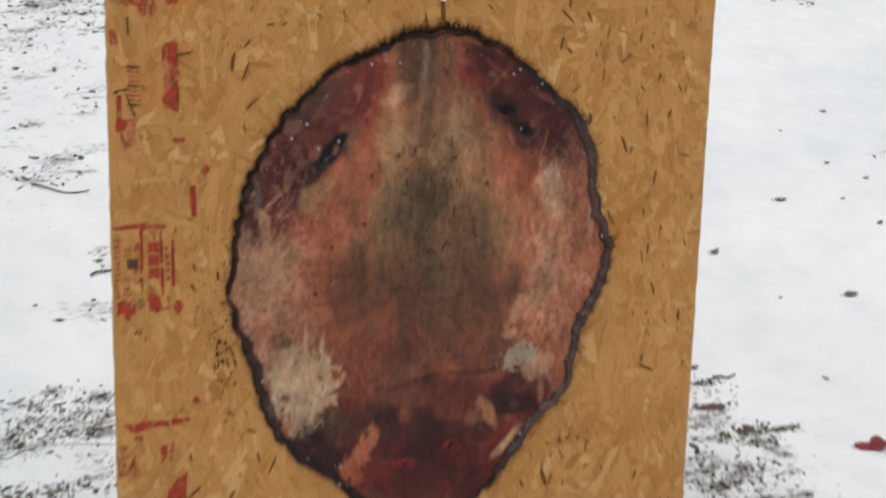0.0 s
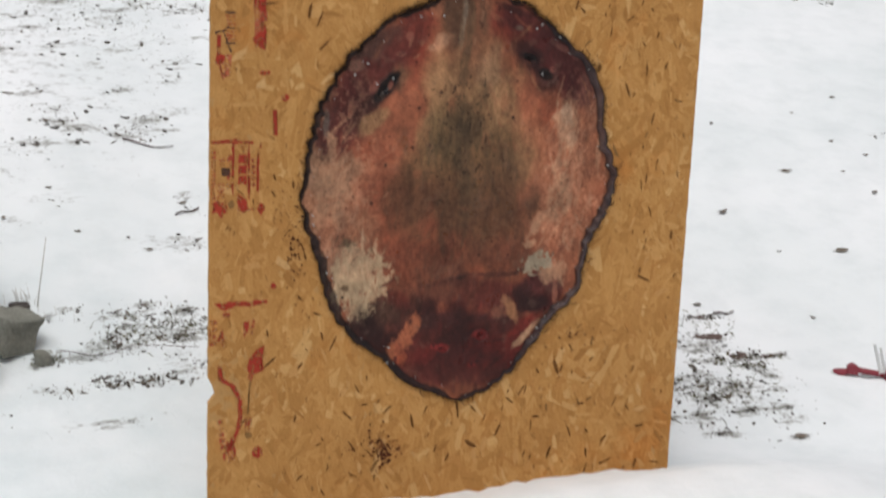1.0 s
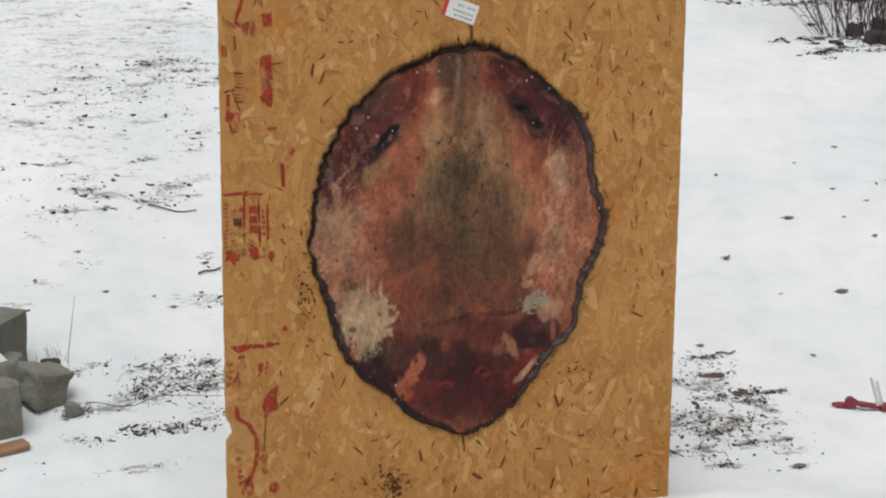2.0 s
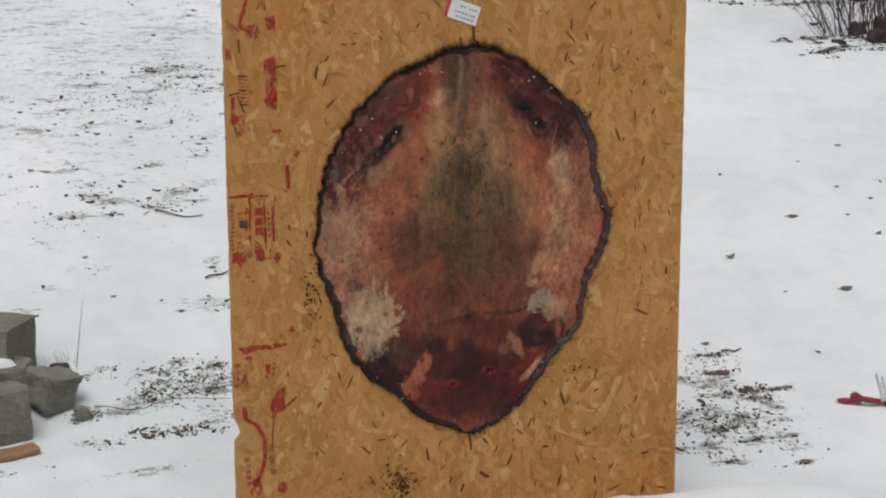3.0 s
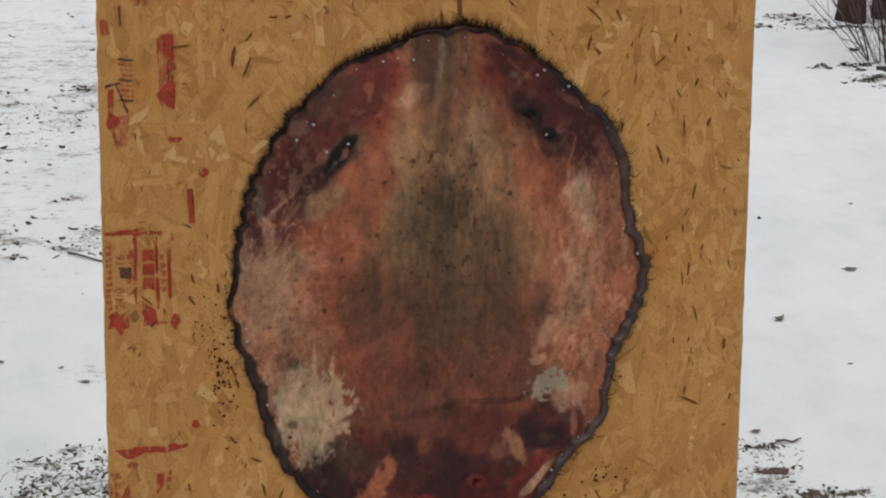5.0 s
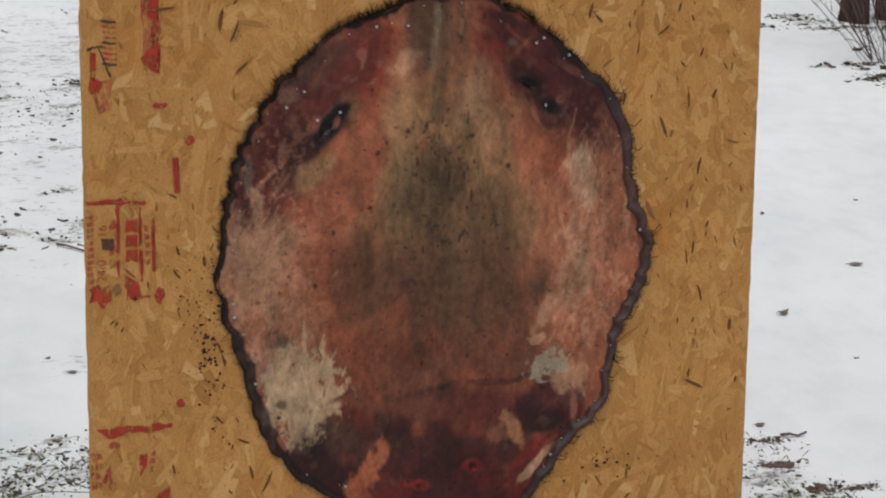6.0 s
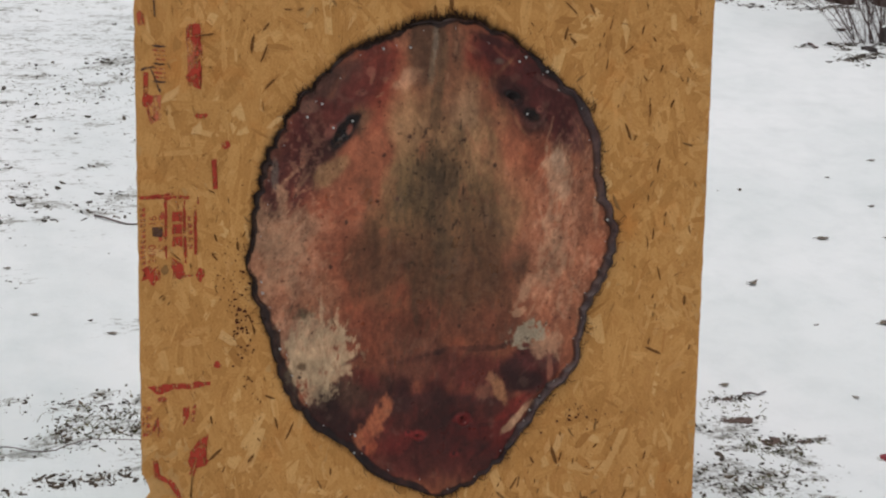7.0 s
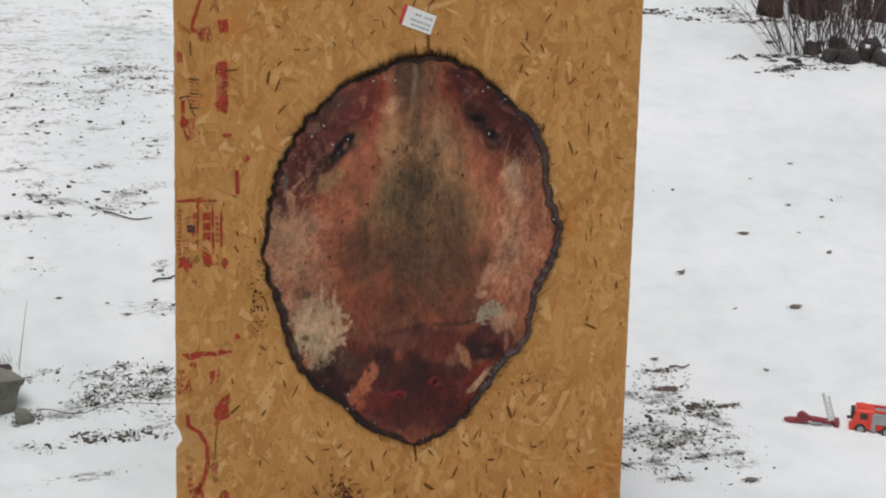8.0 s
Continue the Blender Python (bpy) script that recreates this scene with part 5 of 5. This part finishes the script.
def leaf(x, y, length, turn, label, curl=0.3):
    """One fallen leaf: a pointed, cupped blade with thickness and a stalk."""
    s = thing("fallen_leaf", Matrix.Translation(on_ground(x, y, 0.004)) @ pose(0, 0, 0, 6, -4, turn), label, "leaf", "leaves on the snow")
    n, verts, faces = 9, [], []
    for i in range(n):
        u = i / (n - 1)
        w = 0.26 * length * math.sin(math.pi * u ** 0.8) + 0.0006
        x0, lift = (u - 0.5) * length, curl * length * (u - 0.5) ** 2
        for k, c in enumerate((-1, -0.4, 0.4, 1)):
            verts.append((x0, c * w, lift + abs(c) * 0.25 * w))
    for i in range(n - 1):
        for k in range(3):
            q = i * 4 + k
            faces.append((q, q + 4, q + 5, q + 1))
    ob = make("blade", verts, faces, LEAF, s)
    mod = ob.modifiers.new("thickness", "SOLIDIFY")
    mod.thickness = 0.0015
    v, f = tube([(-length / 2, 0, curl * length / 4), (-length * 0.62, 0.004, curl * length * 0.2), (-length * 0.75, 0.002, 0.002)], [0.0012, 0.0011, 0.0009], 5)
    make("stalk", v, f, STEM, s)


for p, length, turn, curl in (((1.629, 1.637), 0.05, 20, 1.1), ((2.083, 1.969), 0.06, -12, 0.3), ((1.932, 1.294), 0.07, 5, 0.2), ((1.582, 0.888), 0.025, -60, 0.5), ((2.433, 2.214), 0.03, 10, 0.3), ((2.701, 2.660), 0.035, 0, 0.3), ((2.514, 2.074), 0.03, 10, 0.4), ((2.346, 1.738), 0.04, 30, 0.5), ((1.207, 0.998), 0.035, 8, 0.4), ((1.163, 0.237), 0.055, -10, 0.3), ((2.317, 1.927), 0.02, 0, 0.3), ((2.422, 2.528), 0.02, 0, 0.3), ((-0.319, 1.935), 0.035, 10, 0.3), ((-0.756, 2.091), 0.025, 10, 0.3), ((-0.697, 1.759), 0.025, 0, 0.3), ((-0.485, 1.616), 0.03, -10, 0.3), ((-0.926, 1.885), 0.03, 80, 0.4)):
    leaf(*p, 0.78 * length, turn, "curled brown fallen leaf lying on the snow", curl)


def twig(points, radius, label, name="twig"):
    pts, radii = [], []
    for i, (x, y, up) in enumerate(points):
        pts.append(on_ground(x, y, up))
        radii.append(radius * (1 - 0.5 * i / len(points)))
    v, f = tube(pts, radii, 6)
    return tagged(make(name, v, f, STEM), label, "twig", "twigs on the snow")


def between(p, q, n, up, bow):
    out = []
    for i in range(n):
        u = i / (n - 1)
        out.append((p[0] + (q[0] - p[0]) * u, p[1] + (q[1] - p[1]) * u + bow * math.sin(3.14 * u), up + 0.004 * math.sin(7 * u)))
    return out


twig(between((-0.443, 2.489), (-0.267, 2.419), 8, 0.006, -0.02), 0.0042, "thin dark bent twig lying on the snow")
twig(between((-0.361, 1.847), (-0.274, 1.878), 5, 0.006, 0.0), 0.004, "short dark twig lying on the snow")
twig(between((-0.855, 0.996), (-0.706, 0.964), 7, 0.012, 0.0) + between((-0.678, 0.983), (-0.447, 0.955), 8, 0.012, 0.02), 0.0018, "long thin runner twig trailing over litter")
twig(between((1.237, 0.942), (1.316, 0.950), 4, 0.008, 0.0), 0.004, "short bark twig lying on the snow")


def bark_piece(p, sx, sy, sz, turn, seed, label):
    """A flat, broken flake of bark."""
    b = thing("bark_piece", Matrix.Translation(on_ground(*p, -0.003)) @ pose(0, 0, 0, 3, -2, turn), label, "bark", "bark on the snow")
    bm = bmesh.new()
    bmesh.ops.create_grid(bm, x_segments=12, y_segments=5, size=0.5)
    for v in bm.verts:
        x, y = v.co.x, v.co.y
        end = 1 - 0.75 * (2 * abs(x)) ** 5
        jag = noise.noise(Vector((x * 9, seed, y * 3)))
        v.co = Vector((x * sx * (1 + 0.25 * noise.noise(Vector((y * 8, seed, 0)))), y * sy * end * (1 + 0.5 * jag), sz * (0.6 + 0.5 * noise.noise(Vector((x * 6, y * 6, seed)))) - 1.2 * sz * (2 * y) ** 4))
    ext = bmesh.ops.extrude_face_region(bm, geom=list(bm.faces))
    for v in ext["geom"]:
        if isinstance(v, bmesh.types.BMVert):
            v.co.z -= sz
    bmesh.ops.recalc_face_normals(bm, faces=list(bm.faces))
    part("flake", bm, FLAKE, b)


bark_piece((1.150, 0.822), 0.105, 0.050, 0.010, -14, 2, "reddish flat rotten bark flake lying on snow")
bark_piece((1.284, 0.682), 0.062, 0.024, 0.008, -10, 5, "short grey brown bark chip lying on snow")
bark_piece((1.196, 0.700), 0.075, 0.070, 0.008, 20, 7, "broken brown bark flake among leaf litter")
bark_piece((1.160, 0.930), 0.070, 0.022, 0.006, -6, 9, "thin greyish bark flake on the snow")
twig(between((3.290, 4.240), (3.300, 4.160), 4, 0.01, 0.0), 0.008, "short dark stick on snow", "bark_stick")

matted = [(-0.672, 1.081, 0.03, 0.03, 18), (-0.511, 1.139, 0.05, 0.04, 30), (-0.436, 1.200, 0.04, 0.03, 14), (-0.623, 0.811, 0.05, 0.014, 30), (-0.717, 0.809, 0.03, 0.010, 16), (-0.714, 1.090, 0.02, 0.01, 6), (-0.646, 1.216, 0.02, 0.01, 7), (-0.548, 1.242, 0.02, 0.008, 8),
    (1.197, 0.690, 0.028, 0.022, 20), (1.149, 0.823, 0.03, 0.008, 12), (1.029, 0.473, 0.05, 0.016, 24), (1.168, 0.931, 0.03, 0.008, 12), (0.960, 0.301, 0.02, 0.006, 7), (1.173, 0.541, 0.05, 0.03, 12), (0.993, 0.659, 0.04, 0.03, 12)]
litter("matted dark wet leaves in small clumps on snow", matted, 9, size=(0.006, 0.020))

specks = [(x, y, a * 1.7, b * 1.9, 11) for x, y, a, b, count in near_left + near_right if count > 5]
litter("fine dark crumbs of bark and soil on snow", specks, 14, size=(0.0015, 0.008), name="bark_crumbs")

# a thin dry stalk standing by the blocks
(sx, sy) = (-0.879, 1.291)
v, f = tube([on_ground(sx, sy, -0.02), on_ground(sx, sy, 0.08) + Vector((0.012, 0, 0)), on_ground(sx, sy, 0.22) + Vector((0.03, 0, 0))], [0.0017, 0.0014, 0.0009], 6)
tagged(make("dry_stalk", v, f, DRY), "thin pale dry stalk standing in the snow", "stalk")



def weeds(centre, spread, count, tall, seed):
    """A few thin, dry weed stems standing in the snow."""
    r, pieces = rnd(seed), []
    for _ in range(count):
        x, y = r.normal(centre[0], spread), r.normal(centre[1], spread)
        h, lean = tall * r.uniform(0.4, 1.0), r.normal(0, 0.25)
        foot = on_ground(x, y, -0.01)
        pieces.append(tube([foot, foot + Vector((lean * h * 0.4, 0, h * 0.55)), foot + Vector((lean * h, 0.01, h))], [0.0007, 0.0006, 0.0004], 4))
    v, f = join(pieces)
    tagged(make("dry_weeds", v, f, DRY), "sparse pale dry weed stems poking through snow", "weeds", kind="stuff")


weeds((-0.915, 1.330), 0.025, 16, 0.06, 31)
weeds((-0.870, 0.985), 0.022, 14, 0.045, 32)
weeds((-0.800, 1.210), 0.050, 9, 0.035, 33)


# ---- concrete blocks ----
def rough(bm, amount, scale, seed, cuts=3):
    bmesh.ops.subdivide_edges(bm, edges=list(bm.edges), cuts=cuts, use_grid_fill=True)
    for v in bm.verts:
        n = noise.noise_vector(v.co * scale + Vector((seed, seed * 2, 0)))
        v.co += n * amount + noise.noise_vector(v.co * scale * 5) * amount * 0.3
    return bm


def hollow_block(width=0.39, height=0.19, depth=0.19, seed=1):
    """A two-cell concrete block on its side, its cells running front to back."""
    xs = [0, 0.035, width / 2 - 0.016, width / 2 + 0.016, width - 0.035, width]
    zs = [0, 0.033, height - 0.033, height]
    solid = {(i, k) for i in range(5) for k in range(3)} - {(1, 1), (3, 1)}
    bm = bmesh.new()
    cache = {}

    def vert(i, y, k):
        if (i, y, k) not in cache:
            cache[i, y, k] = bm.verts.new((xs[i], y * depth, zs[k]))
        return cache[i, y, k]

    for i, k in solid:
        bm.faces.new([vert(i, 0, k), vert(i + 1, 0, k), vert(i + 1, 0, k + 1), vert(i, 0, k + 1)])
        bm.faces.new([vert(i, 1, k), vert(i, 1, k + 1), vert(i + 1, 1, k + 1), vert(i + 1, 1, k)])
        for (di, dk), (a, b) in {(-1, 0): ((i, k), (i, k + 1)), (1, 0): ((i + 1, k + 1), (i + 1, k)), (0, -1): ((i + 1, k), (i, k)), (0, 1): ((i, k + 1), (i + 1, k + 1))}.items():
            if (i + di, k + dk) not in solid:
                bm.faces.new([vert(a[0], 0, a[1]), vert(b[0], 0, b[1]), vert(b[0], 1, b[1]), vert(a[0], 1, a[1])])
    bmesh.ops.recalc_face_normals(bm, faces=list(bm.faces))
    return rough(bm, 0.006, 14.0, seed, 3)


def chunk(sx, sy, sz, seed, amount=0.012, edge=0.12):
    """A rough lump with worn corners and broken faces."""
    bm = bmesh.new()
    bmesh.ops.create_cube(bm, size=2.0)
    bmesh.ops.subdivide_edges(bm, edges=list(bm.edges), cuts=9, use_grid_fill=True)
    power = 1.6 / edge
    for v in bm.verts:
        c = v.co
        r = (abs(c.x) ** power + abs(c.y) ** power + abs(c.z) ** power) ** (1 / power)
        c /= r
        p = Vector((c.x * sx / 2, c.y * sy / 2, (c.z + 1) * sz / 2))
        n = noise.noise_vector(p * 9.0 + Vector((seed * 3.1, seed * 1.7, seed)))
        fine = noise.noise_vector(p * 45.0 + Vector((seed, 0, 0)))
        v.co = p + n * amount * 1.6 + fine * amount * 0.35
    return bm


def snow_cap(sx, sy, z, seed, parent, cx=0.0, cy=0.0):
    """A patch of snow lying on top, thin at its rim."""
    verts, faces, n, rings = [(cx, cy, z + 0.014)], [], 20, 5
    for k in range(1, rings + 1):
        for i in range(n):
            a = 2 * math.pi * i / n
            q = k / rings * (0.8 + 0.35 * noise.noise(Vector((math.cos(a) * 2 + seed, math.sin(a) * 2, 0))))
            verts.append((cx + sx * q * math.cos(a), cy + sy * q * math.sin(a), z + 0.014 * (1 - (k / rings) ** 3) - (0.006 if k == rings else 0)))
    faces += [(0, 1 + i, 1 + (i + 1) % n) for i in range(n)]
    for k in range(rings - 1):
        for i in range(n):
            a, b = 1 + k * n + i, 1 + k * n + (i + 1) % n
            faces.append((a, a + n, b + n, b))
    return make("snow_patch", verts, faces, SNOW, parent)


def placed(p, turn, down=0.012, rx=0.0, ry=0.0):
    return Matrix.Translation(on_ground(*p, -down)) @ pose(0, 0, 0, rx, ry, turn)


BLOCKS = "broken concrete blocks"
cb = thing("concrete_block", placed((-0.997, 1.318), 148), "grey hollow concrete block lying on its side in snow", "concrete block", BLOCKS)
part("block_body", hollow_block(seed=2), CONCRETE, cb)
cb = thing("concrete_block", placed((-0.986, 1.060), 28, 0.012, 4, 10), "grey broken concrete block piece tilted in snow", "concrete block", BLOCKS)
part("block_body", chunk(0.13, 0.12, 0.125, 3, 0.016, 0.10), CONCRETE, cb)
cb = thing("concrete_block", placed((-1.152, 0.926), 8, 0.02), "grey rough concrete block beside other pieces", "concrete block", BLOCKS)
part("block_body", chunk(0.19, 0.15, 0.16, 5, 0.012), CONCRETE, cb)
snow_cap(0.05, 0.05, 0.15, 4, cb, -0.03, 0.02)
cb = thing("concrete_block", placed((-1.098, 1.147), -12, 0.0, 0, -6), "flat grey concrete slab piece capped with snow", "concrete block", BLOCKS)
part("block_body", chunk(0.17, 0.13, 0.10, 7, 0.012), CONCRETE, cb)
snow_cap(0.07, 0.05, 0.10, 2, cb, -0.02, 0.0)
cb = thing("concrete_rubble", placed((-0.902, 0.958), 20, 0.01), "small grey concrete lump among grass and snow", "rubble", BLOCKS)
part("lump", chunk(0.055, 0.05, 0.045, 9, 0.011, 0.45), CONCRETE, cb)
cb = thing("stone", placed((-0.930, 1.296), 0, 0.005), "small dark flat stone on snow beside concrete blocks", "stone")
part("stone_body", chunk(0.06, 0.045, 0.022, 11, 0.007, 0.5), STONE, cb)
pl = thing("board_offcut", placed((-1.118, 0.806), 10, 0.002, 0, -3), "thin reddish brown board offcut lying on snow", "board offcut")
part("offcut_body", chunk(0.16, 0.07, 0.014, 13, 0.004), PLANK, pl)


# ---- the toys ----
def wheel(parent, x, y, z, radius, width):
    w = part("wheel", disc(radius, width, 20, Matrix.Rotation(radians(90), 4, "X"), 0.003), TOY_BLACK, parent, shade=False)
    w.location = (x, y, z)
    part("rim", disc(radius * 0.55, width + 0.002, 14, Matrix.Rotation(radians(90), 4, "X"), 0.001), TOY_GREY, w)
    return w


def fire_truck():
    """A toy fire engine; its cab looks along -x."""
    (tx, ty) = (1.652, 0.467)
    t = thing("toy_fire_truck", placed((tx, ty), -33, 0.013) @ Matrix.Scale(0.84, 4), "bright red plastic toy fire truck with grey side in snow", "toy truck")
    bm = block(0.0, 0.085, 0.0, 0.095, 0.020, 0.098, 0.008, 3)
    for v in bm.verts:
        if v.co.z > 0.06:
            v.co.x += max(0.0, 0.04 - v.co.x) * (v.co.z - 0.06) * 9
    cab = part("cab", bm, TOY_RED, t)
    part("side_window", block(0.030, 0.058, -0.0015, 0.004, 0.062, 0.086, 0.002), TOY_BLACK, cab)
    part("windscreen", block(-0.004, 0.02, 0.012, 0.083, 0.064, 0.088, 0.003), TOY_BLACK, cab)
    part("door_line", block(0.062, 0.064, -0.001, 0.002, 0.03, 0.09, 0), TOY_BLACK, cab)
    part("mirror", block(-0.020, 0.006, -0.012, -0.004, 0.064, 0.075, 0.002), TOY_BLACK, cab)
    part("bumper", block(-0.007, 0.012, -0.002, 0.097, 0.012, 0.028, 0.004), TOY_RED, t)
    part("body", block(0.087, 0.33, 0.004, 0.091, 0.022, 0.052, 0.005), TOY_RED, t)
    side = part("side_panel", block(0.080, 0.33, -0.001, 0.096, 0.046, 0.090, 0.003), TOY_GREY, t)
    for k in range(6):
        part("slot", block(0.13 + 0.03 * k, 0.143 + 0.03 * k, -0.002, 0.002, 0.075, 0.081, 0.0008), TOY_BLACK, side)
    part("pillar", block(0.076, 0.092, -0.002, 0.097, 0.018, 0.088, 0.002), TOY_GREY, t)
    part("roof_rail", block(0.075, 0.33, 0.008, 0.018, 0.090, 0.099, 0.002), TOY_RED, t)
    part("roof_rail", block(0.075, 0.33, 0.077, 0.087, 0.090, 0.099, 0.002), TOY_RED, t)
    part("roof_light", block(0.028, 0.048, 0.02, 0.075, 0.097, 0.106, 0.003), TOY_RED, t)
    for x in (0.036, 0.135, 0.27):
        wheel(t, x, 0.004, 0.022, 0.022, 0.018)
        wheel(t, x, 0.091, 0.022, 0.022, 0.018)
    part("step", block(0.165, 0.2, -0.010, 0.006, 0.012, 0.026, 0.003), TOY_RED, t)


fire_truck()


def toy_arm():
    """A faded toy loader arm broken off and lying in the snow, with a pale ladder upright on it."""
    (ax, ay) = (1.458, 0.554)
    t = thing("toy_crane_arm", placed((ax, ay), -20, 0.008, 0, 1) @ Matrix.Scale(0.84, 4), "faded dark red plastic toy arm lying in snow", "toy part")
    v, f = tube([(0.0, 0, 0.012), (0.02, 0, 0.014), (0.045, 0, 0.016), (0.055, 0, 0.02)], [0.012, 0.015, 0.014, 0.010], 10)
    make("scoop", v, f, TOY_MAROON, t)
    part("bracket", block(0.048, 0.090, -0.016, 0.016, 0.012, 0.044, 0.006), TOY_MAROON, t)
    part("collar", disc(0.017, 0.03, 14, Matrix.Translation((0.068, 0, 0.034)) @ Matrix.Rotation(radians(90), 4, "X"), 0.002), TOY_MAROON, t)
    v, f = tube([(0.085, 0, 0.030), (0.12, 0, 0.024), (0.16, 0, 0.020), (0.185, 0, 0.018)], [0.010, 0.012, 0.011, 0.012], 8)
    make("boom", v, f, TOY_MAROON, t)
    part("plate", block(0.100, 0.14, -0.014, -0.010, 0.008, 0.017, 0.002), TOY_GREY, t)
    part("scoop_lip", block(-0.010, 0.012, -0.013, 0.013, 0.004, 0.013, 0.003), TOY_PALE, t)
    part("end_cup", disc(0.021, 0.018, 16, Matrix.Translation((0.198, 0, 0.017)) @ Matrix.Rotation(radians(90), 4, "Y"), 0.003), TOY_MAROON, t)
    part("cup_ring", disc(0.018, 0.004, 16, Matrix.Translation((0.2085, 0, 0.017)) @ Matrix.Rotation(radians(90), 4, "Y"), 0.001), TOY_PALE, t)
    ladder = part("ladder", block(-0.011, 0.0, -0.003, 0.004, -0.01, 0.118, 0.002), TOY_PALE, t, "pale grey ladder piece standing up")
    ladder.rotation_euler = (0, radians(-20), radians(8))
    ladder.location = (0.178, 0.0, 0.026)
    part("rail", block(0.008, 0.018, -0.003, 0.004, -0.01, 0.098, 0.0015), TOY_PALE, ladder)
    part("ladder_foot", block(-0.018, 0.024, -0.008, 0.010, -0.014, 0.006, 0.004), TOY_PALE, ladder)
    for k in range(5):
        part("rung", block(-0.001, 0.009, -0.001, 0.002, 0.008 + 0.015 * k, 0.014 + 0.015 * k, 0.0005), TOY_PALE, ladder)


toy_arm()


# ---- the shrubs and trunks at the edge of the yard ----
def shrub(at, count, spread, seed, height=1.1, tilt=0.0, thick=1.0):
    r = rnd(seed)
    s = thing("shrub", Matrix.Translation(on_ground(*at)), "leafless shrub of thin grey brown stems in snow", "shrub", "shrubs at the yard's edge")
    for _ in range(count):
        x, y = r.normal(0, spread), r.normal(0, spread * 0.6)
        ground_here = float(ground_height(at[0] + x, at[1] + y) - ground_height(*at)) - 0.03
        lean_x, lean_y = r.normal(x * 0.9 + tilt, 0.19), r.normal(0, 0.15)
        h, rad = height * r.uniform(0.6, 1.15), thick * r.uniform(0.0014, 0.0050)
        pts = [Vector((x + lean_x * u * h + r.normal(0, 0.008), y + lean_y * u * h + r.normal(0, 0.008), ground_here + h * u)) for u in np.linspace(0, 1, 7)]
        pieces = [tube(pts, list(np.linspace(rad, rad * 0.35, 7)), 6)]
        for i in (1, 2, 3, 4, 5):
            if r.random() < 0.8:
                d = Vector((r.normal(0, 0.16), r.normal(0, 0.12), r.uniform(0.08, 0.25)))
                pieces.append(tube([pts[i], pts[i] + d * 0.5 + Vector((0, 0, 0.01)), pts[i] + d], [rad * 0.5, rad * 0.38, rad * 0.2], 5))
        v, f = join(pieces)
        make("stem", v, f, STEM, s)


shrub((3.680, 4.306), 16, 0.07, 3, 1.0, -0.28)
shrub((3.634, 4.277), 9, 0.05, 8, 0.55, -0.75, 0.5)
shrub((3.958, 4.337), 24, 0.12, 4)
shrub((4.312, 4.496), 34, 0.20, 5)
shrub((4.493, 5.068), 44, 0.24, 6)
shrub((4.420, 4.700), 46, 0.20, 16, 1.2)
shrub((3.801, 4.098), 6, 0.07, 9, 0.30, 0.1, 0.6)
twig(between((3.629, 4.626), (3.704, 4.430), 5, 0.02, 0.02), 0.0022, "thin bare arching branch beside shrubs")


def trunk(at, radius, seed, height=1.6):
    pts = [on_ground(*at, -0.05)] + [on_ground(*at, h) + Vector((0.03 * noise.noise(Vector((h, seed, 0))), 0, 0)) for h in np.linspace(0.06, height, 8)]
    radii = [radius * 1.3, radius * 1.15] + [radius * (1 - 0.06 * i) for i in range(7)]
    s = thing("tree_trunk", Matrix(), "dark brown tree trunk rising from the snow", "tree", "trunks at the yard's edge")
    v, f = tube(pts, radii, 14)
    v = [Vector(p) + 0.012 * noise.noise_vector(p * 9) for p in v]
    make("trunk", v, f, BARK, s)


trunk((3.906, 5.076), 0.035, 1)
trunk((3.957, 5.028), 0.045, 2)
trunk((4.139, 5.097), 0.035, 3)
trunk((4.196, 4.976), 0.06, 4)
trunk((4.440, 5.142), 0.04, 5)
trunk((4.554, 4.970), 0.04, 6)
trunk((4.637, 4.897), 0.05, 7)

STONES = "stones under the shrubs"
for k, (p, sx, sy, sz, cap) in enumerate((((3.795, 4.301), 0.11, 0.10, 0.085, 1), ((3.832, 4.167), 0.12, 0.10, 0.07, 0), ((3.914, 4.133), 0.14, 0.10, 0.08, 0), ((4.013, 4.366), 0.14, 0.10, 0.08, 0), ((4.061, 4.177), 0.13, 0.10, 0.085, 1), ((4.127, 4.083), 0.15, 0.12, 0.09, 1), ((4.225, 4.358), 0.14, 0.1, 0.08, 0), ((3.588, 4.148), 0.06, 0.04, 0.025, 0))):
    st = thing("stone", placed(p, 15 * k, 0.015), "dark wet stone at the foot of the shrubs" if not cap else "dark stone with a cap of snow under shrubs", "stone", STONES)
    part("stone_body", chunk(sx, sy, sz, 20 + k, 0.022, 0.35), STONE, st)
    if cap:
        snow_cap(sx * 0.46, sy * 0.44, sz, k, st)
